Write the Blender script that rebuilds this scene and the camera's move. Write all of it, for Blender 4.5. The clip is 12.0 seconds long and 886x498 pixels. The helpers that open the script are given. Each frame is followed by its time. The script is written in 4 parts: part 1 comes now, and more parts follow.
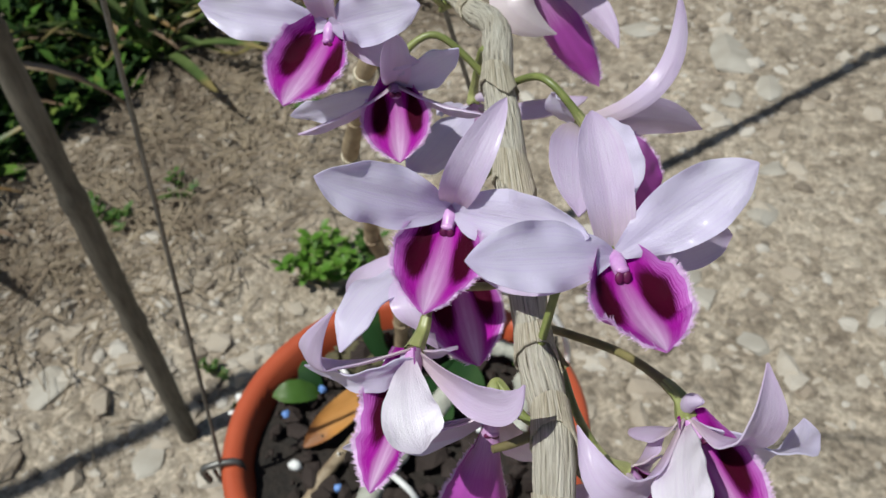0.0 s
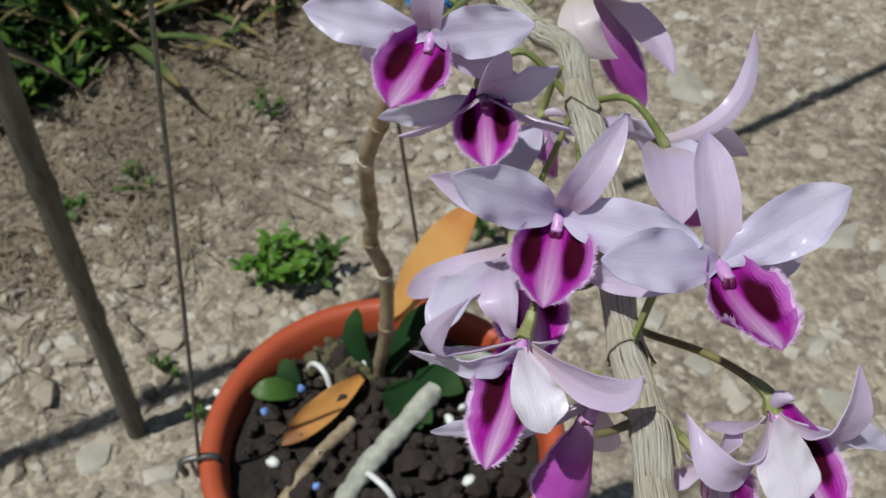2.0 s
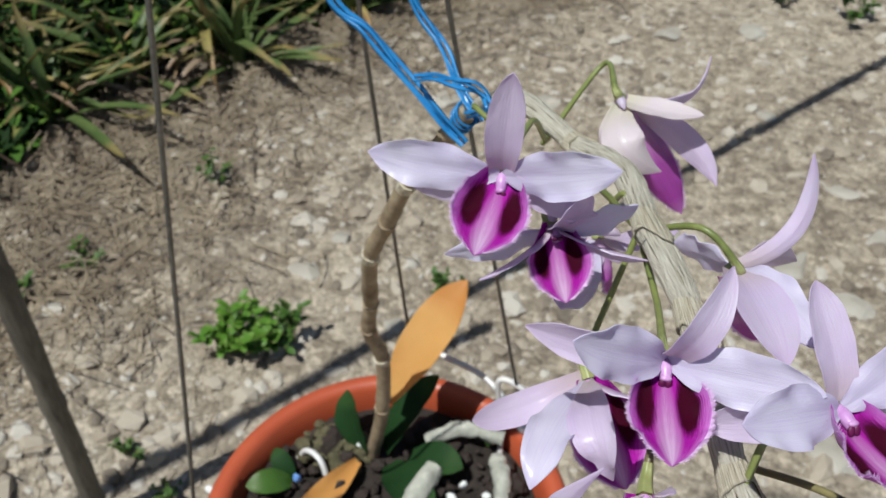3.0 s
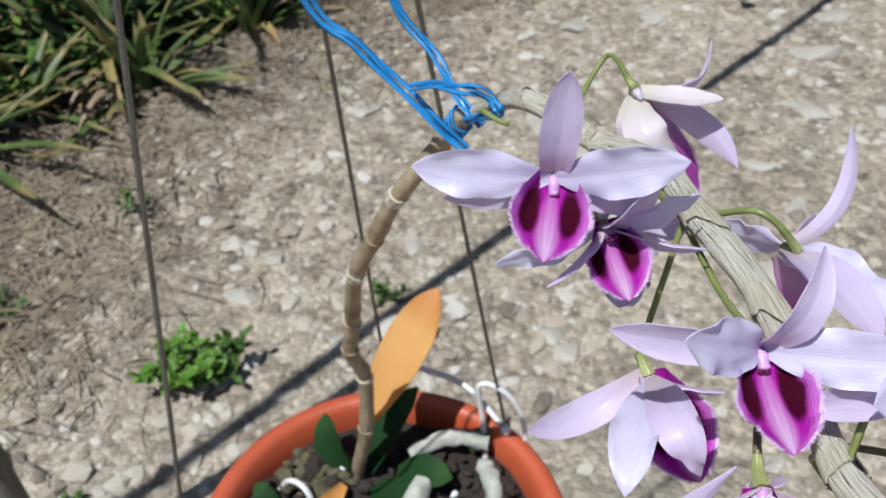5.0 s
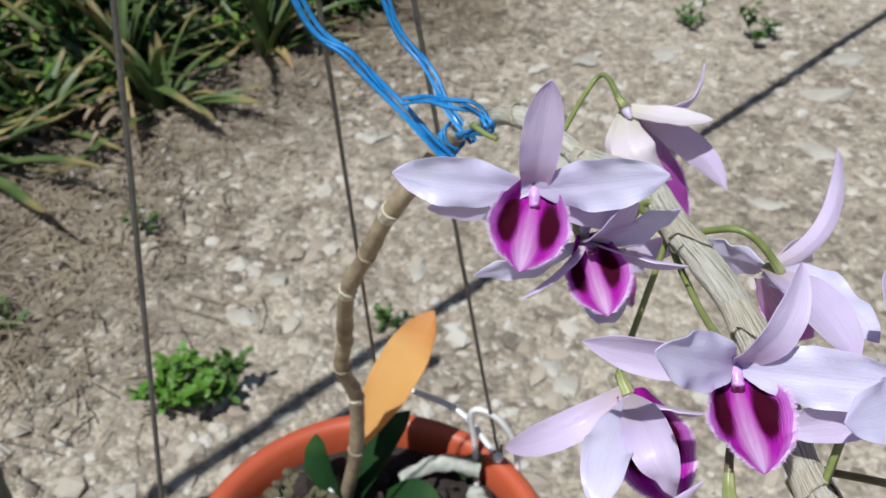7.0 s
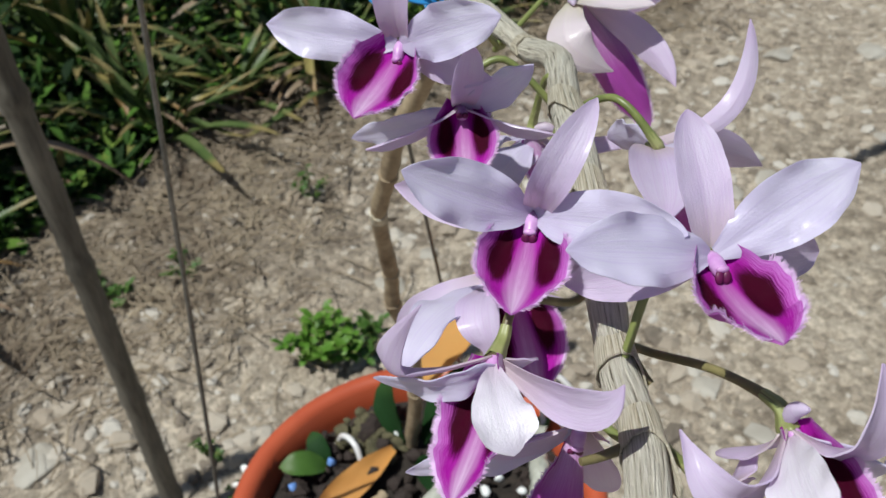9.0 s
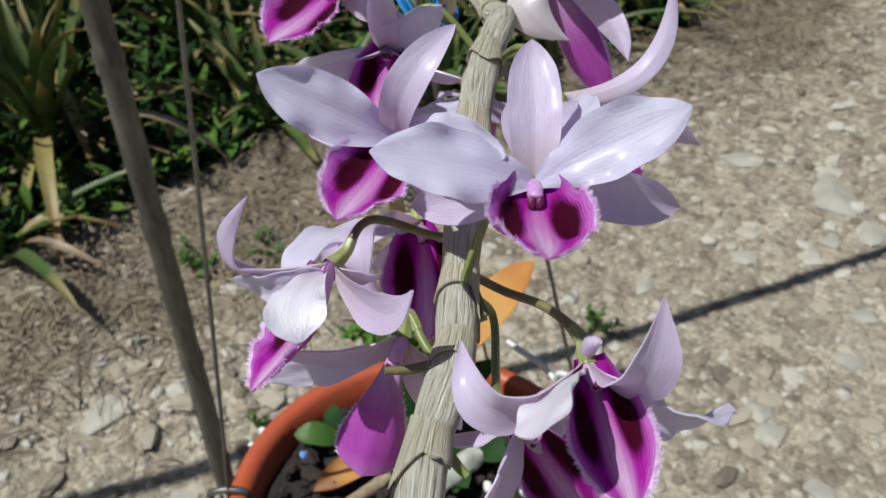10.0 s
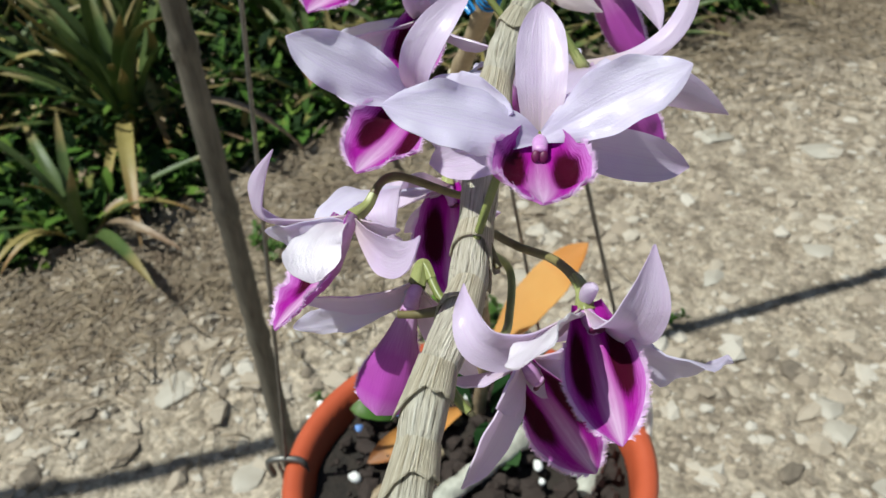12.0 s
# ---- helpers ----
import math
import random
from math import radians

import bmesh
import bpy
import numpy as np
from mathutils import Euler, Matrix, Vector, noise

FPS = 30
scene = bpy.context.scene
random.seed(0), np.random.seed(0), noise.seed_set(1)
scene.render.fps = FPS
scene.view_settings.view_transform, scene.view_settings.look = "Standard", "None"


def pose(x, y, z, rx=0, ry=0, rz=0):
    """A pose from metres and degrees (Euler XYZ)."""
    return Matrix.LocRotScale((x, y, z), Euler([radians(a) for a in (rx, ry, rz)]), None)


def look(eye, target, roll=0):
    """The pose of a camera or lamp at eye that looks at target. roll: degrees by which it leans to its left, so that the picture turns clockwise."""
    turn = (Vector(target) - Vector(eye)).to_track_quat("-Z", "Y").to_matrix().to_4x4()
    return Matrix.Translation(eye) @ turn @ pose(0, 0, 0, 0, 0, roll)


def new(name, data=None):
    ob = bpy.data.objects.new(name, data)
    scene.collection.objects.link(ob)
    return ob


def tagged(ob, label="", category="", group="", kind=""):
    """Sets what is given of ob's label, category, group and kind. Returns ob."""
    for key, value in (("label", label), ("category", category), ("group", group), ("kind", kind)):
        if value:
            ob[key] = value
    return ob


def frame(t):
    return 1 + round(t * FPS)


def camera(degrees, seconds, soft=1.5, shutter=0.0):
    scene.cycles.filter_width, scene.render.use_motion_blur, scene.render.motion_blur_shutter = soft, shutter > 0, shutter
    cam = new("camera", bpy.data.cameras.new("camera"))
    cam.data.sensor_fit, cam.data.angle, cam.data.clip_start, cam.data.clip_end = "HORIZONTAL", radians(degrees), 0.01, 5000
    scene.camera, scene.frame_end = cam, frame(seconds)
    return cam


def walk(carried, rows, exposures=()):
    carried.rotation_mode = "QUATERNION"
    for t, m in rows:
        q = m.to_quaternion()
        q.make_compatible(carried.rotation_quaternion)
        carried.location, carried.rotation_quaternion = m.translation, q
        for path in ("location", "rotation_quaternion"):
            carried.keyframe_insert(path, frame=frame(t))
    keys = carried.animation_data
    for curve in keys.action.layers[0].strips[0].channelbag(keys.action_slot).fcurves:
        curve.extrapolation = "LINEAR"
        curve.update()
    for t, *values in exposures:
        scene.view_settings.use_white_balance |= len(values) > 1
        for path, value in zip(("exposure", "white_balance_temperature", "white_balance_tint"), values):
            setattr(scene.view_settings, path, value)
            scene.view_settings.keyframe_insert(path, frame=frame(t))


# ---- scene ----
cam = camera(55.0, 12.0)
PATH = [
    (0.0, (0.1159, -0.0407, 1.1995), (-0.4584, 0.9616, 0.0925), -8.61),
    (0.5, (0.1186, -0.0507, 1.2049), (-0.3871, 0.9825, 0.0929), -7.85),
    (1.0, (0.1168, -0.0559, 1.2106), (-0.4411, 0.9676, 0.1146), -6.94),
    (1.5, (0.0915, -0.0733, 1.2155), (-0.4454, 0.9477, 0.1067), -4.34),
    (2.0, (0.0838, -0.0698, 1.2109), (-0.3890, 0.9927, 0.1119), -1.36),
    (2.5, (0.0684, -0.0720, 1.2222), (-0.3297, 1.0276, 0.1302), -2.37),
    (3.0, (0.0380, -0.0642, 1.2320), (-0.3455, 1.0870, 0.1890), -1.32),
    (3.2, (0.0270, -0.0680, 1.2338), (-0.3549, 1.0824, 0.1894), -0.99),
    (4.8, (0.0011, -0.0595, 1.2317), (-0.2633, 1.1214, 0.1851), -3.90),
    (5.0, (-0.0030, -0.0651, 1.2283), (-0.2392, 1.1290, 0.1899), -2.57),
    (5.5, (-0.0054, -0.0711, 1.2272), (-0.2244, 1.1267, 0.1892), -2.00),
    (6.0, (-0.0004, -0.0711, 1.2278), (-0.2189, 1.1281, 0.1914), -2.84),
    (6.5, (0.0044, -0.0675, 1.2275), (-0.2509, 1.1588, 0.2320), -2.17),
    (6.7, (0.0029, -0.0665, 1.2251), (-0.2384, 1.1643, 0.2317), -1.42),
    (8.3, (0.0610, -0.0654, 1.2076), (-0.4019, 1.1059, 0.2208), -1.36),
    (8.5, (0.0718, -0.0644, 1.2009), (-0.4164, 1.1017, 0.2201), -3.27),
    (9.0, (0.0999, -0.0571, 1.1827), (-0.4986, 1.0595, 0.2055), -6.20),
    (9.5, (0.1266, -0.0530, 1.1730), (-0.5640, 1.0385, 0.2286), -7.06),
    (10.0, (0.1567, -0.0455, 1.1639), (-0.6170, 0.9954, 0.2270), -4.24),
    (10.5, (0.1666, -0.0406, 1.1753), (-0.6627, 0.9356, 0.2165), -4.46),
    (11.0, (0.1670, -0.0393, 1.1730), (-0.6920, 0.9288, 0.2322), -3.75),
    (11.5, (0.1657, -0.0451, 1.1704), (-0.6523, 0.9654, 0.2379), -6.54),
    (12.0, (0.1749, -0.0489, 1.1621), (-0.7005, 0.9048, 0.2218), -6.67),
]
EXPOSURES = [(0.0, -0.18, 6350, 2), (0.5, -0.37, 6350, 2), (1.0, -0.48, 6300, 2), (1.5, -0.56, 6250, 2), (2.0, -0.38, 6300, 1), (2.5, -0.37, 6300, 1), (3.0, -0.11, 6250, 2),
             (5.0, 0.09, 5950, 4), (6.5, 0.05, 5950, 4), (8.5, 0.11, 6100, 2), (9.0, -0.11, 6250, 2), (10.0, -0.13, 6250, 0), (10.5, -0.08, 6250, 0), (12.0, 0.12, 6400, -2)]
walk(cam, [(t, look(eye, target, roll)) for t, eye, target, roll in PATH], EXPOSURES)

# ---- light ----
world = bpy.data.worlds.new("sky")
scene.world = world
world.use_nodes = True
wn = world.node_tree
sky = wn.nodes.new("ShaderNodeTexSky")
sky.sky_type = "NISHITA"
sky.sun_disc = False
sky.sun_elevation = radians(66)
sky.sun_rotation = radians(210)
wn.links.new(sky.outputs[0], wn.nodes["Background"].inputs[0])
wn.nodes["Background"].inputs[1].default_value = 0.052
SUN_WAY = Vector((-0.506 * math.cos(radians(66)), -0.8625 * math.cos(radians(66)), math.sin(radians(66))))
sun = new("sun", bpy.data.lights.new("sun", "SUN"))
sun.data.energy = 4.75
sun.data.angle = radians(0.55)
sun.data.color = (1.0, 0.97, 0.93)
sun.matrix_world = look(SUN_WAY * 8, (0, 0, 0))
scene.view_settings.exposure = 0.0
cam.data.dof.use_dof = True
cam.data.dof.focus_distance = 0.19
cam.data.dof.aperture_fstop = 36


# ---- materials ----
def material(name):
    m = bpy.data.materials.new(name)
    m.use_nodes = True
    nt = m.node_tree
    return m, nt, nt.nodes["Principled BSDF"]


def node(nt, kind, **values):
    n = nt.nodes.new(kind)
    for key, value in values.items():
        n.inputs[key.replace("_", " ")].default_value = value
    return n


def ramp(nt, source, stops):
    r = nt.nodes.new("ShaderNodeValToRGB")
    while len(r.color_ramp.elements) < len(stops):
        r.color_ramp.elements.new(0.5)
    for e, (p, c) in zip(r.color_ramp.elements, stops):
        e.position, e.color = p, (*c, 1)
    nt.links.new(source, r.inputs[0])
    return r.outputs[0]


def mixed(nt, fac, a, b, blend="MIX"):
    m = nt.nodes.new("ShaderNodeMix")
    m.data_type, m.blend_type = "RGBA", blend
    for socket, value in ((m.inputs[0], fac), (m.inputs[6], a), (m.inputs[7], b)):
        if isinstance(value, bpy.types.NodeSocket):
            nt.links.new(value, socket)
        elif isinstance(value, (int, float)):
            socket.default_value = value
        else:
            socket.default_value = (*value, 1)
    return m.outputs[2]


def maths(nt, op, a, b=0.0, c=0.0, clamp=False):
    m = nt.nodes.new("ShaderNodeMath")
    m.operation, m.use_clamp = op, clamp
    for socket, value in zip(m.inputs, (a, b, c)):
        if isinstance(value, bpy.types.NodeSocket):
            nt.links.new(value, socket)
        else:
            socket.default_value = value
    return m.outputs[0]


def coords(nt, kind="Object", scale=(1, 1, 1)):
    tc = nt.nodes.new("ShaderNodeTexCoord")
    mp = nt.nodes.new("ShaderNodeMapping")
    mp.inputs["Scale"].default_value = scale
    nt.links.new(tc.outputs[kind], mp.inputs[0])
    return mp.outputs[0]


def noise_of(nt, vec, scale, detail=4.0, rough=0.55):
    n = node(nt, "ShaderNodeTexNoise", Scale=scale, Detail=detail, Roughness=rough)
    nt.links.new(vec, n.inputs["Vector"])
    return n.outputs[0]


def bump(nt, bsdf, height, strength, distance):
    b = nt.nodes.new("ShaderNodeBump")
    b.inputs["Strength"].default_value = strength
    b.inputs["Distance"].default_value = distance
    nt.links.new(height, b.inputs["Height"])
    nt.links.new(b.outputs[0], bsdf.inputs["Normal"])


def see_through(nt, bsdf, colour, share):
    """Thin living tissue: part of the light passes and scatters out behind."""
    t = nt.nodes.new("ShaderNodeBsdfTranslucent")
    if isinstance(colour, bpy.types.NodeSocket):
        nt.links.new(colour, t.inputs[0])
    else:
        t.inputs[0].default_value = (*colour, 1)
    mix = nt.nodes.new("ShaderNodeMixShader")
    mix.inputs[0].default_value = share
    nt.links.new(bsdf.outputs[0], mix.inputs[1])
    nt.links.new(t.outputs[0], mix.inputs[2])
    nt.links.new(mix.outputs[0], nt.nodes["Material Output"].inputs[0])


def uv_parts(nt):
    uv = nt.nodes.new("ShaderNodeUVMap")
    s = nt.nodes.new("ShaderNodeSeparateXYZ")
    nt.links.new(uv.outputs[0], s.inputs[0])
    return uv.outputs[0], s.outputs[0], s.outputs[1]


def petal_material(name, body, tint, share, heart):
    m, nt, b = material(name)
    uv, u, v = uv_parts(nt)
    patch = noise_of(nt, coords(nt, "Object", (60, 60, 60)), 1.0, 3)
    col = mixed(nt, ramp(nt, patch, [(0.35, (0, 0, 0)), (0.8, (0.4, 0.4, 0.4))]), body, tint)
    col = mixed(nt, ramp(nt, u, [(0.0, (0.75, 0.75, 0.75)), (0.30, (0.10, 0.10, 0.10)), (0.8, (0.0, 0.0, 0.0)), (1.0, (0.40, 0.40, 0.40))]), col, tint)
    col = mixed(nt, ramp(nt, u, [(0.02, (0.9, 0.9, 0.9)), (0.34, (0, 0, 0))]), col, heart)
    lines = noise_of(nt, coords(nt, "UV", (0.5, 11, 1)), 1.0, 3, 0.6)
    fine = noise_of(nt, coords(nt, "UV", (2.0, 42, 1)), 1.0, 3, 0.6)
    thin = ramp(nt, lines, [(0.53, (0, 0, 0)), (0.63, (0.36, 0.36, 0.36)), (0.70, (0.1, 0.1, 0.1))])
    col = mixed(nt, thin, col, tint)
    col = mixed(nt, ramp(nt, fine, [(0.45, (0, 0, 0)), (0.7, (0.35, 0.35, 0.35))]), col, tint)
    nt.links.new(col, b.inputs["Base Color"])
    b.inputs["Roughness"].default_value = 0.40
    b.inputs["Specular IOR Level"].default_value = 0.5
    b.inputs["Coat Weight"].default_value = 0.32
    b.inputs["Coat Roughness"].default_value = 0.25
    cells = node(nt, "ShaderNodeTexVoronoi", Scale=2400.0)
    nt.links.new(coords(nt), cells.inputs["Vector"])
    soft = noise_of(nt, coords(nt, "UV", (5, 3, 1)), 1.3, 3)
    height = maths(nt, "ADD", maths(nt, "MULTIPLY", cells.outputs[0], 0.22), maths(nt, "ADD", maths(nt, "MULTIPLY_ADD", fine, 0.35, maths(nt, "MULTIPLY", lines, 0.5)), maths(nt, "MULTIPLY", soft, 0.9)))
    bump(nt, b, height, 0.38, 0.0007)
    see_through(nt, b, col, share)
    return m


petal_mat = petal_material("petal_tissue", (0.835, 0.805, 0.925), (0.72, 0.615, 0.875), 0.45, (0.80, 0.76, 0.90))
sepal_mat = petal_material("sepal_tissue", (0.82, 0.735, 0.895), (0.735, 0.55, 0.81), 0.45, (0.80, 0.70, 0.68))
# white petal, its direct sunlight put into a paler, less translucent copy
sunlit_white_petal_mat = petal_material("sunlit_white_petal_tissue", (0.86, 0.82, 0.88), (0.78, 0.67, 0.84), 0.20, (0.86, 0.74, 0.84))
cream_sepal_mat = petal_material("cream_sepal_tissue", (0.80, 0.73, 0.74), (0.76, 0.62, 0.74), 0.35, (0.72, 0.70, 0.50))


def lip_material():
    m, nt, b = material("lip_tissue")
    uv, u, v = uv_parts(nt)
    av = maths(nt, "ABSOLUTE", v)
    fine = noise_of(nt, coords(nt, "UV", (7, 60, 1)), 1.0, 5, 0.6)
    grain = maths(nt, "MULTIPLY", maths(nt, "SUBTRACT", fine, 0.5), 0.8)
    # distance from the middle of the dark eye on either half
    du = maths(nt, "DIVIDE", maths(nt, "SUBTRACT", u, 0.38), 0.30)
    dv = maths(nt, "DIVIDE", maths(nt, "SUBTRACT", av, 0.52), 0.33)
    dist = maths(nt, "SQRT", maths(nt, "ADD", maths(nt, "MULTIPLY", du, du), maths(nt, "MULTIPLY", dv, dv)))
    dist = maths(nt, "ADD", dist, grain)
    eye = ramp(nt, dist, [(0.66, (1, 1, 1)), (1.22, (0, 0, 0))])
    # pale band along the middle, towards the point
    mid = maths(nt, "ADD", maths(nt, "DIVIDE", av, maths(nt, "MULTIPLY_ADD", u, 0.50, 0.10)), grain)
    band = ramp(nt, mid, [(0.15, (0.95, 0.95, 0.95)), (1.15, (0, 0, 0))])
    band = maths(nt, "MULTIPLY", band, ramp(nt, maths(nt, "ADD", u, grain), [(0.0, (0.10, 0.10, 0.10)), (0.42, (0.45, 0.45, 0.45)), (0.80, (0.95, 0.95, 0.95))]))
    rim = ramp(nt, maths(nt, "ADD", maths(nt, "MAXIMUM", av, maths(nt, "MULTIPLY_ADD", u, 1.15, -0.2)), grain), [(0.72, (0, 0, 0)), (1.02, (0.80, 0.80, 0.80))])
    streak = ramp(nt, fine, [(0.42, (0, 0, 0)), (0.62, (0.35, 0.35, 0.35))])
    col = mixed(nt, streak, (0.42, 0.008, 0.37), (0.56, 0.045, 0.52))
    col = mixed(nt, rim, col, (0.70, 0.27, 0.74))
    lines = maths(nt, "MULTIPLY_ADD", maths(nt, "SINE", maths(nt, "MULTIPLY", v, 36.0)), 0.10, 0.86)
    band = maths(nt, "MULTIPLY", band, lines)
    col = mixed(nt, band, col, (0.88, 0.66, 0.89))
    col = mixed(nt, eye, col, (0.055, 0.0, 0.014))
    hair = maths(nt, "GREATER_THAN", v, 1.5)
    col = mixed(nt, hair, col, (0.84, 0.62, 0.88))
    nt.links.new(col, b.inputs["Base Color"])
    b.inputs["Roughness"].default_value = 0.62
    bump(nt, b, fine, 0.6, 0.0008)
    see_through(nt, b, col, 0.26)
    return m


lip_mat = lip_material()
lip_mat.node_tree.nodes["Principled BSDF"].inputs["Specular IOR Level"].default_value = 0.12


def outer_lip_material():
    m, nt, b = material("lip_outer_tissue")
    uv, u, v = uv_parts(nt)
    fine = noise_of(nt, coords(nt, "UV", (6, 30, 1)), 1.0, 5, 0.6)
    col = ramp(nt, u, [(0.0, (0.86, 0.72, 0.88)), (0.25, (0.78, 0.48, 0.80)), (0.48, (0.62, 0.13, 0.62)), (0.8, (0.56, 0.09, 0.57)), (1.0, (0.70, 0.32, 0.74))])
    col = mixed(nt, ramp(nt, fine, [(0.4, (0, 0, 0)), (0.65, (0.5, 0.5, 0.5))]), col, (0.52, 0.07, 0.53))
    nt.links.new(col, b.inputs["Base Color"])
    b.inputs["Roughness"].default_value = 0.38
    bump(nt, b, fine, 0.3, 0.0005)
    see_through(nt, b, col, 0.42)
    return m


lip_outer_mat = outer_lip_material()


def mottled(name, a, b_, scale, rough, bumps=0.3, depth=0.002, detail=6, stretch=(1, 1, 1), kind="Object", coat=0.0):
    m, nt, b = material(name)
    vec = coords(nt, kind, stretch)
    big = noise_of(nt, vec, scale * 0.18, 3)
    small = noise_of(nt, vec, scale, detail, 0.6)
    both = maths(nt, "ADD", maths(nt, "MULTIPLY", big, 0.5), maths(nt, "MULTIPLY", small, 0.5))
    col = ramp(nt, both, [(0.34, a), (0.66, b_)])
    nt.links.new(col, b.inputs["Base Color"])
    b.inputs["Roughness"].default_value = rough
    b.inputs["Coat Weight"].default_value = coat
    bump(nt, b, small, bumps, depth)
    return m


def cane_material():
    m, nt, b = material("dry_cane_skin")
    fibre = noise_of(nt, coords(nt, "UV", (19, 0.9, 1)), 1.9, 8, 0.62)
    fine = noise_of(nt, coords(nt, "UV", (60, 1.6, 1)), 1.6, 5, 0.6)
    blotch = noise_of(nt, coords(nt, "Object", (140, 140, 140)), 0.6, 4)
    col = ramp(nt, fibre, [(0.345, (0.10, 0.08, 0.055)), (0.385, (0.48, 0.43, 0.345)), (0.47, (0.69, 0.64, 0.54)), (0.66, (0.84, 0.80, 0.70))])
    col = mixed(nt, 0.7, col, ramp(nt, fine, [(0.38, (0.74, 0.71, 0.65)), (0.55, (1.0, 1.0, 1.0))]), "MULTIPLY")
    col = mixed(nt, ramp(nt, blotch, [(0.5, (0, 0, 0)), (0.75, (0.4, 0.4, 0.4))]), col, (0.50, 0.43, 0.32))
    nt.links.new(col, b.inputs["Base Color"])
    b.inputs["Roughness"].default_value = 0.62
    bump(nt, b, maths(nt, "ADD", fibre, maths(nt, "MULTIPLY", fine, 0.3)), 1.0, 0.0028)
    return m


cane_mat = cane_material()
stem_mat = mottled("old_stem_skin", (0.16, 0.11, 0.065), (0.42, 0.33, 0.22), 160, 0.6, 0.4, 0.001)


def sheath_material():
    m, nt, b = material("papery_sheath")
    fibre = noise_of(nt, coords(nt, "UV", (16, 1.2, 1)), 1.5, 6, 0.6)
    col = ramp(nt, fibre, [(0.33, (0.26, 0.20, 0.12)), (0.44, (0.62, 0.54, 0.40)), (0.62, (0.84, 0.78, 0.65))])
    nt.links.new(col, b.inputs["Base Color"])
    b.inputs["Roughness"].default_value = 0.6
    bump(nt, b, fibre, 0.9, 0.002)
    see_through(nt, b, col, 0.15)
    return m


sheath_mat = sheath_material()
stalk_mat = mottled("flower_stalk_skin", (0.13, 0.16, 0.045), (0.25, 0.275, 0.09), 220, 0.4, 0.15, 0.0005)
stalk_dark_mat = mottled("brown_stalk_skin", (0.10, 0.075, 0.035), (0.22, 0.19, 0.08), 220, 0.45, 0.2, 0.0005)
ovary_mat = mottled("ovary_skin", (0.20, 0.225, 0.07), (0.38, 0.39, 0.17), 240, 0.4, 0.15, 0.0004)
column_mat = mottled("flower_column", (0.46, 0.20, 0.50), (0.66, 0.42, 0.70), 500, 0.35, 0.1, 0.0002)
anther_mat = mottled("pollen_pouch_skin", (0.06, 0.002, 0.03), (0.13, 0.008, 0.07), 900, 0.5, 0.1, 0.0002)
cap_mat = mottled("anther_cap_skin", (0.46, 0.18, 0.48), (0.68, 0.42, 0.70), 700, 0.3, 0.1, 0.0002)
pot_mat = mottled("orange_plastic", (0.40, 0.072, 0.030), (0.48, 0.098, 0.042), 30, 0.42, 0.08, 0.0006)
soil_mat = mottled("dark_mix", (0.008, 0.006, 0.005), (0.035, 0.024, 0.018), 120, 0.85, 0.8, 0.004)
moss_mat = mottled("grey_moss", (0.035, 0.032, 0.016), (0.15, 0.13, 0.07), 140, 0.95, 0.9, 0.004)
grey_root_mat = mottled("grey_root", (0.26, 0.26, 0.22), (0.56, 0.55, 0.48), 120, 0.7, 0.6, 0.002)
white_mat = mottled("white_pellet", (0.70, 0.70, 0.68), (0.85, 0.85, 0.84), 300, 0.5, 0.2, 0.0005)
blue_pellet_mat = mottled("blue_pellet", (0.10, 0.22, 0.55), (0.2, 0.34, 0.7), 300, 0.5, 0.2, 0.0005)
tie_mat = mottled("clear_nylon", (0.68, 0.63, 0.62), (0.75, 0.76, 0.75), 60, 0.3, 0.05, 0.0003)
wire_mat = mottled("grey_wire", (0.10, 0.10, 0.095), (0.22, 0.21, 0.20), 400, 0.45, 0.2, 0.0003)
wire_mat.node_tree.nodes["Principled BSDF"].inputs["Metallic"].default_value = 0.7
ribbon_mat = mottled("blue_twine", (0.02, 0.19, 0.50), (0.06, 0.32, 0.72), 90, 0.28, 0.15, 0.0004, stretch=(0.2, 6, 6))
see_through(ribbon_mat.node_tree, ribbon_mat.node_tree.nodes["Principled BSDF"], (0.03, 0.25, 0.6), 0.2)
pole_mat = mottled("weathered_bamboo", (0.042, 0.036, 0.029), (0.155, 0.138, 0.112), 26, 0.7, 0.35, 0.002, stretch=(6, 6, 1))


def pieces_material(name, stops, scale):
    m, nt, b = material(name)
    geo = nt.nodes.new("ShaderNodeNewGeometry")
    n = noise_of(nt, coords(nt), scale, 6, 0.62)
    pick = maths(nt, "ADD", maths(nt, "MULTIPLY", geo.outputs["Random Per Island"], 0.75), maths(nt, "MULTIPLY", n, 0.25))
    nt.links.new(ramp(nt, pick, stops), b.inputs["Base Color"])
    b.inputs["Roughness"].default_value = 0.86
    bump(nt, b, n, 0.5, 0.004)
    return m


gravel_mat = pieces_material("gravel_piece", [(0.1, (0.130, 0.105, 0.082)), (0.30, (0.295, 0.240, 0.185)), (0.55, (0.395, 0.334, 0.268)), (0.75, (0.445, 0.392, 0.33)), (0.9, (0.50, 0.46, 0.41))], 60)
bark_mat = pieces_material("bark_chip", [(0.1, (0.006, 0.004, 0.003)), (0.5, (0.022, 0.014, 0.011)), (0.82, (0.058, 0.037, 0.032)), (0.93, (0.16, 0.115, 0.085))], 90)
stone_mat = mottled("pale_stone", (0.30, 0.265, 0.22), (0.45, 0.415, 0.365), 18, 0.8, 0.5, 0.006)
straw_mat = mottled("dry_grass", (0.16, 0.115, 0.08), (0.42, 0.34, 0.24), 30, 0.85, 0.3, 0.002)


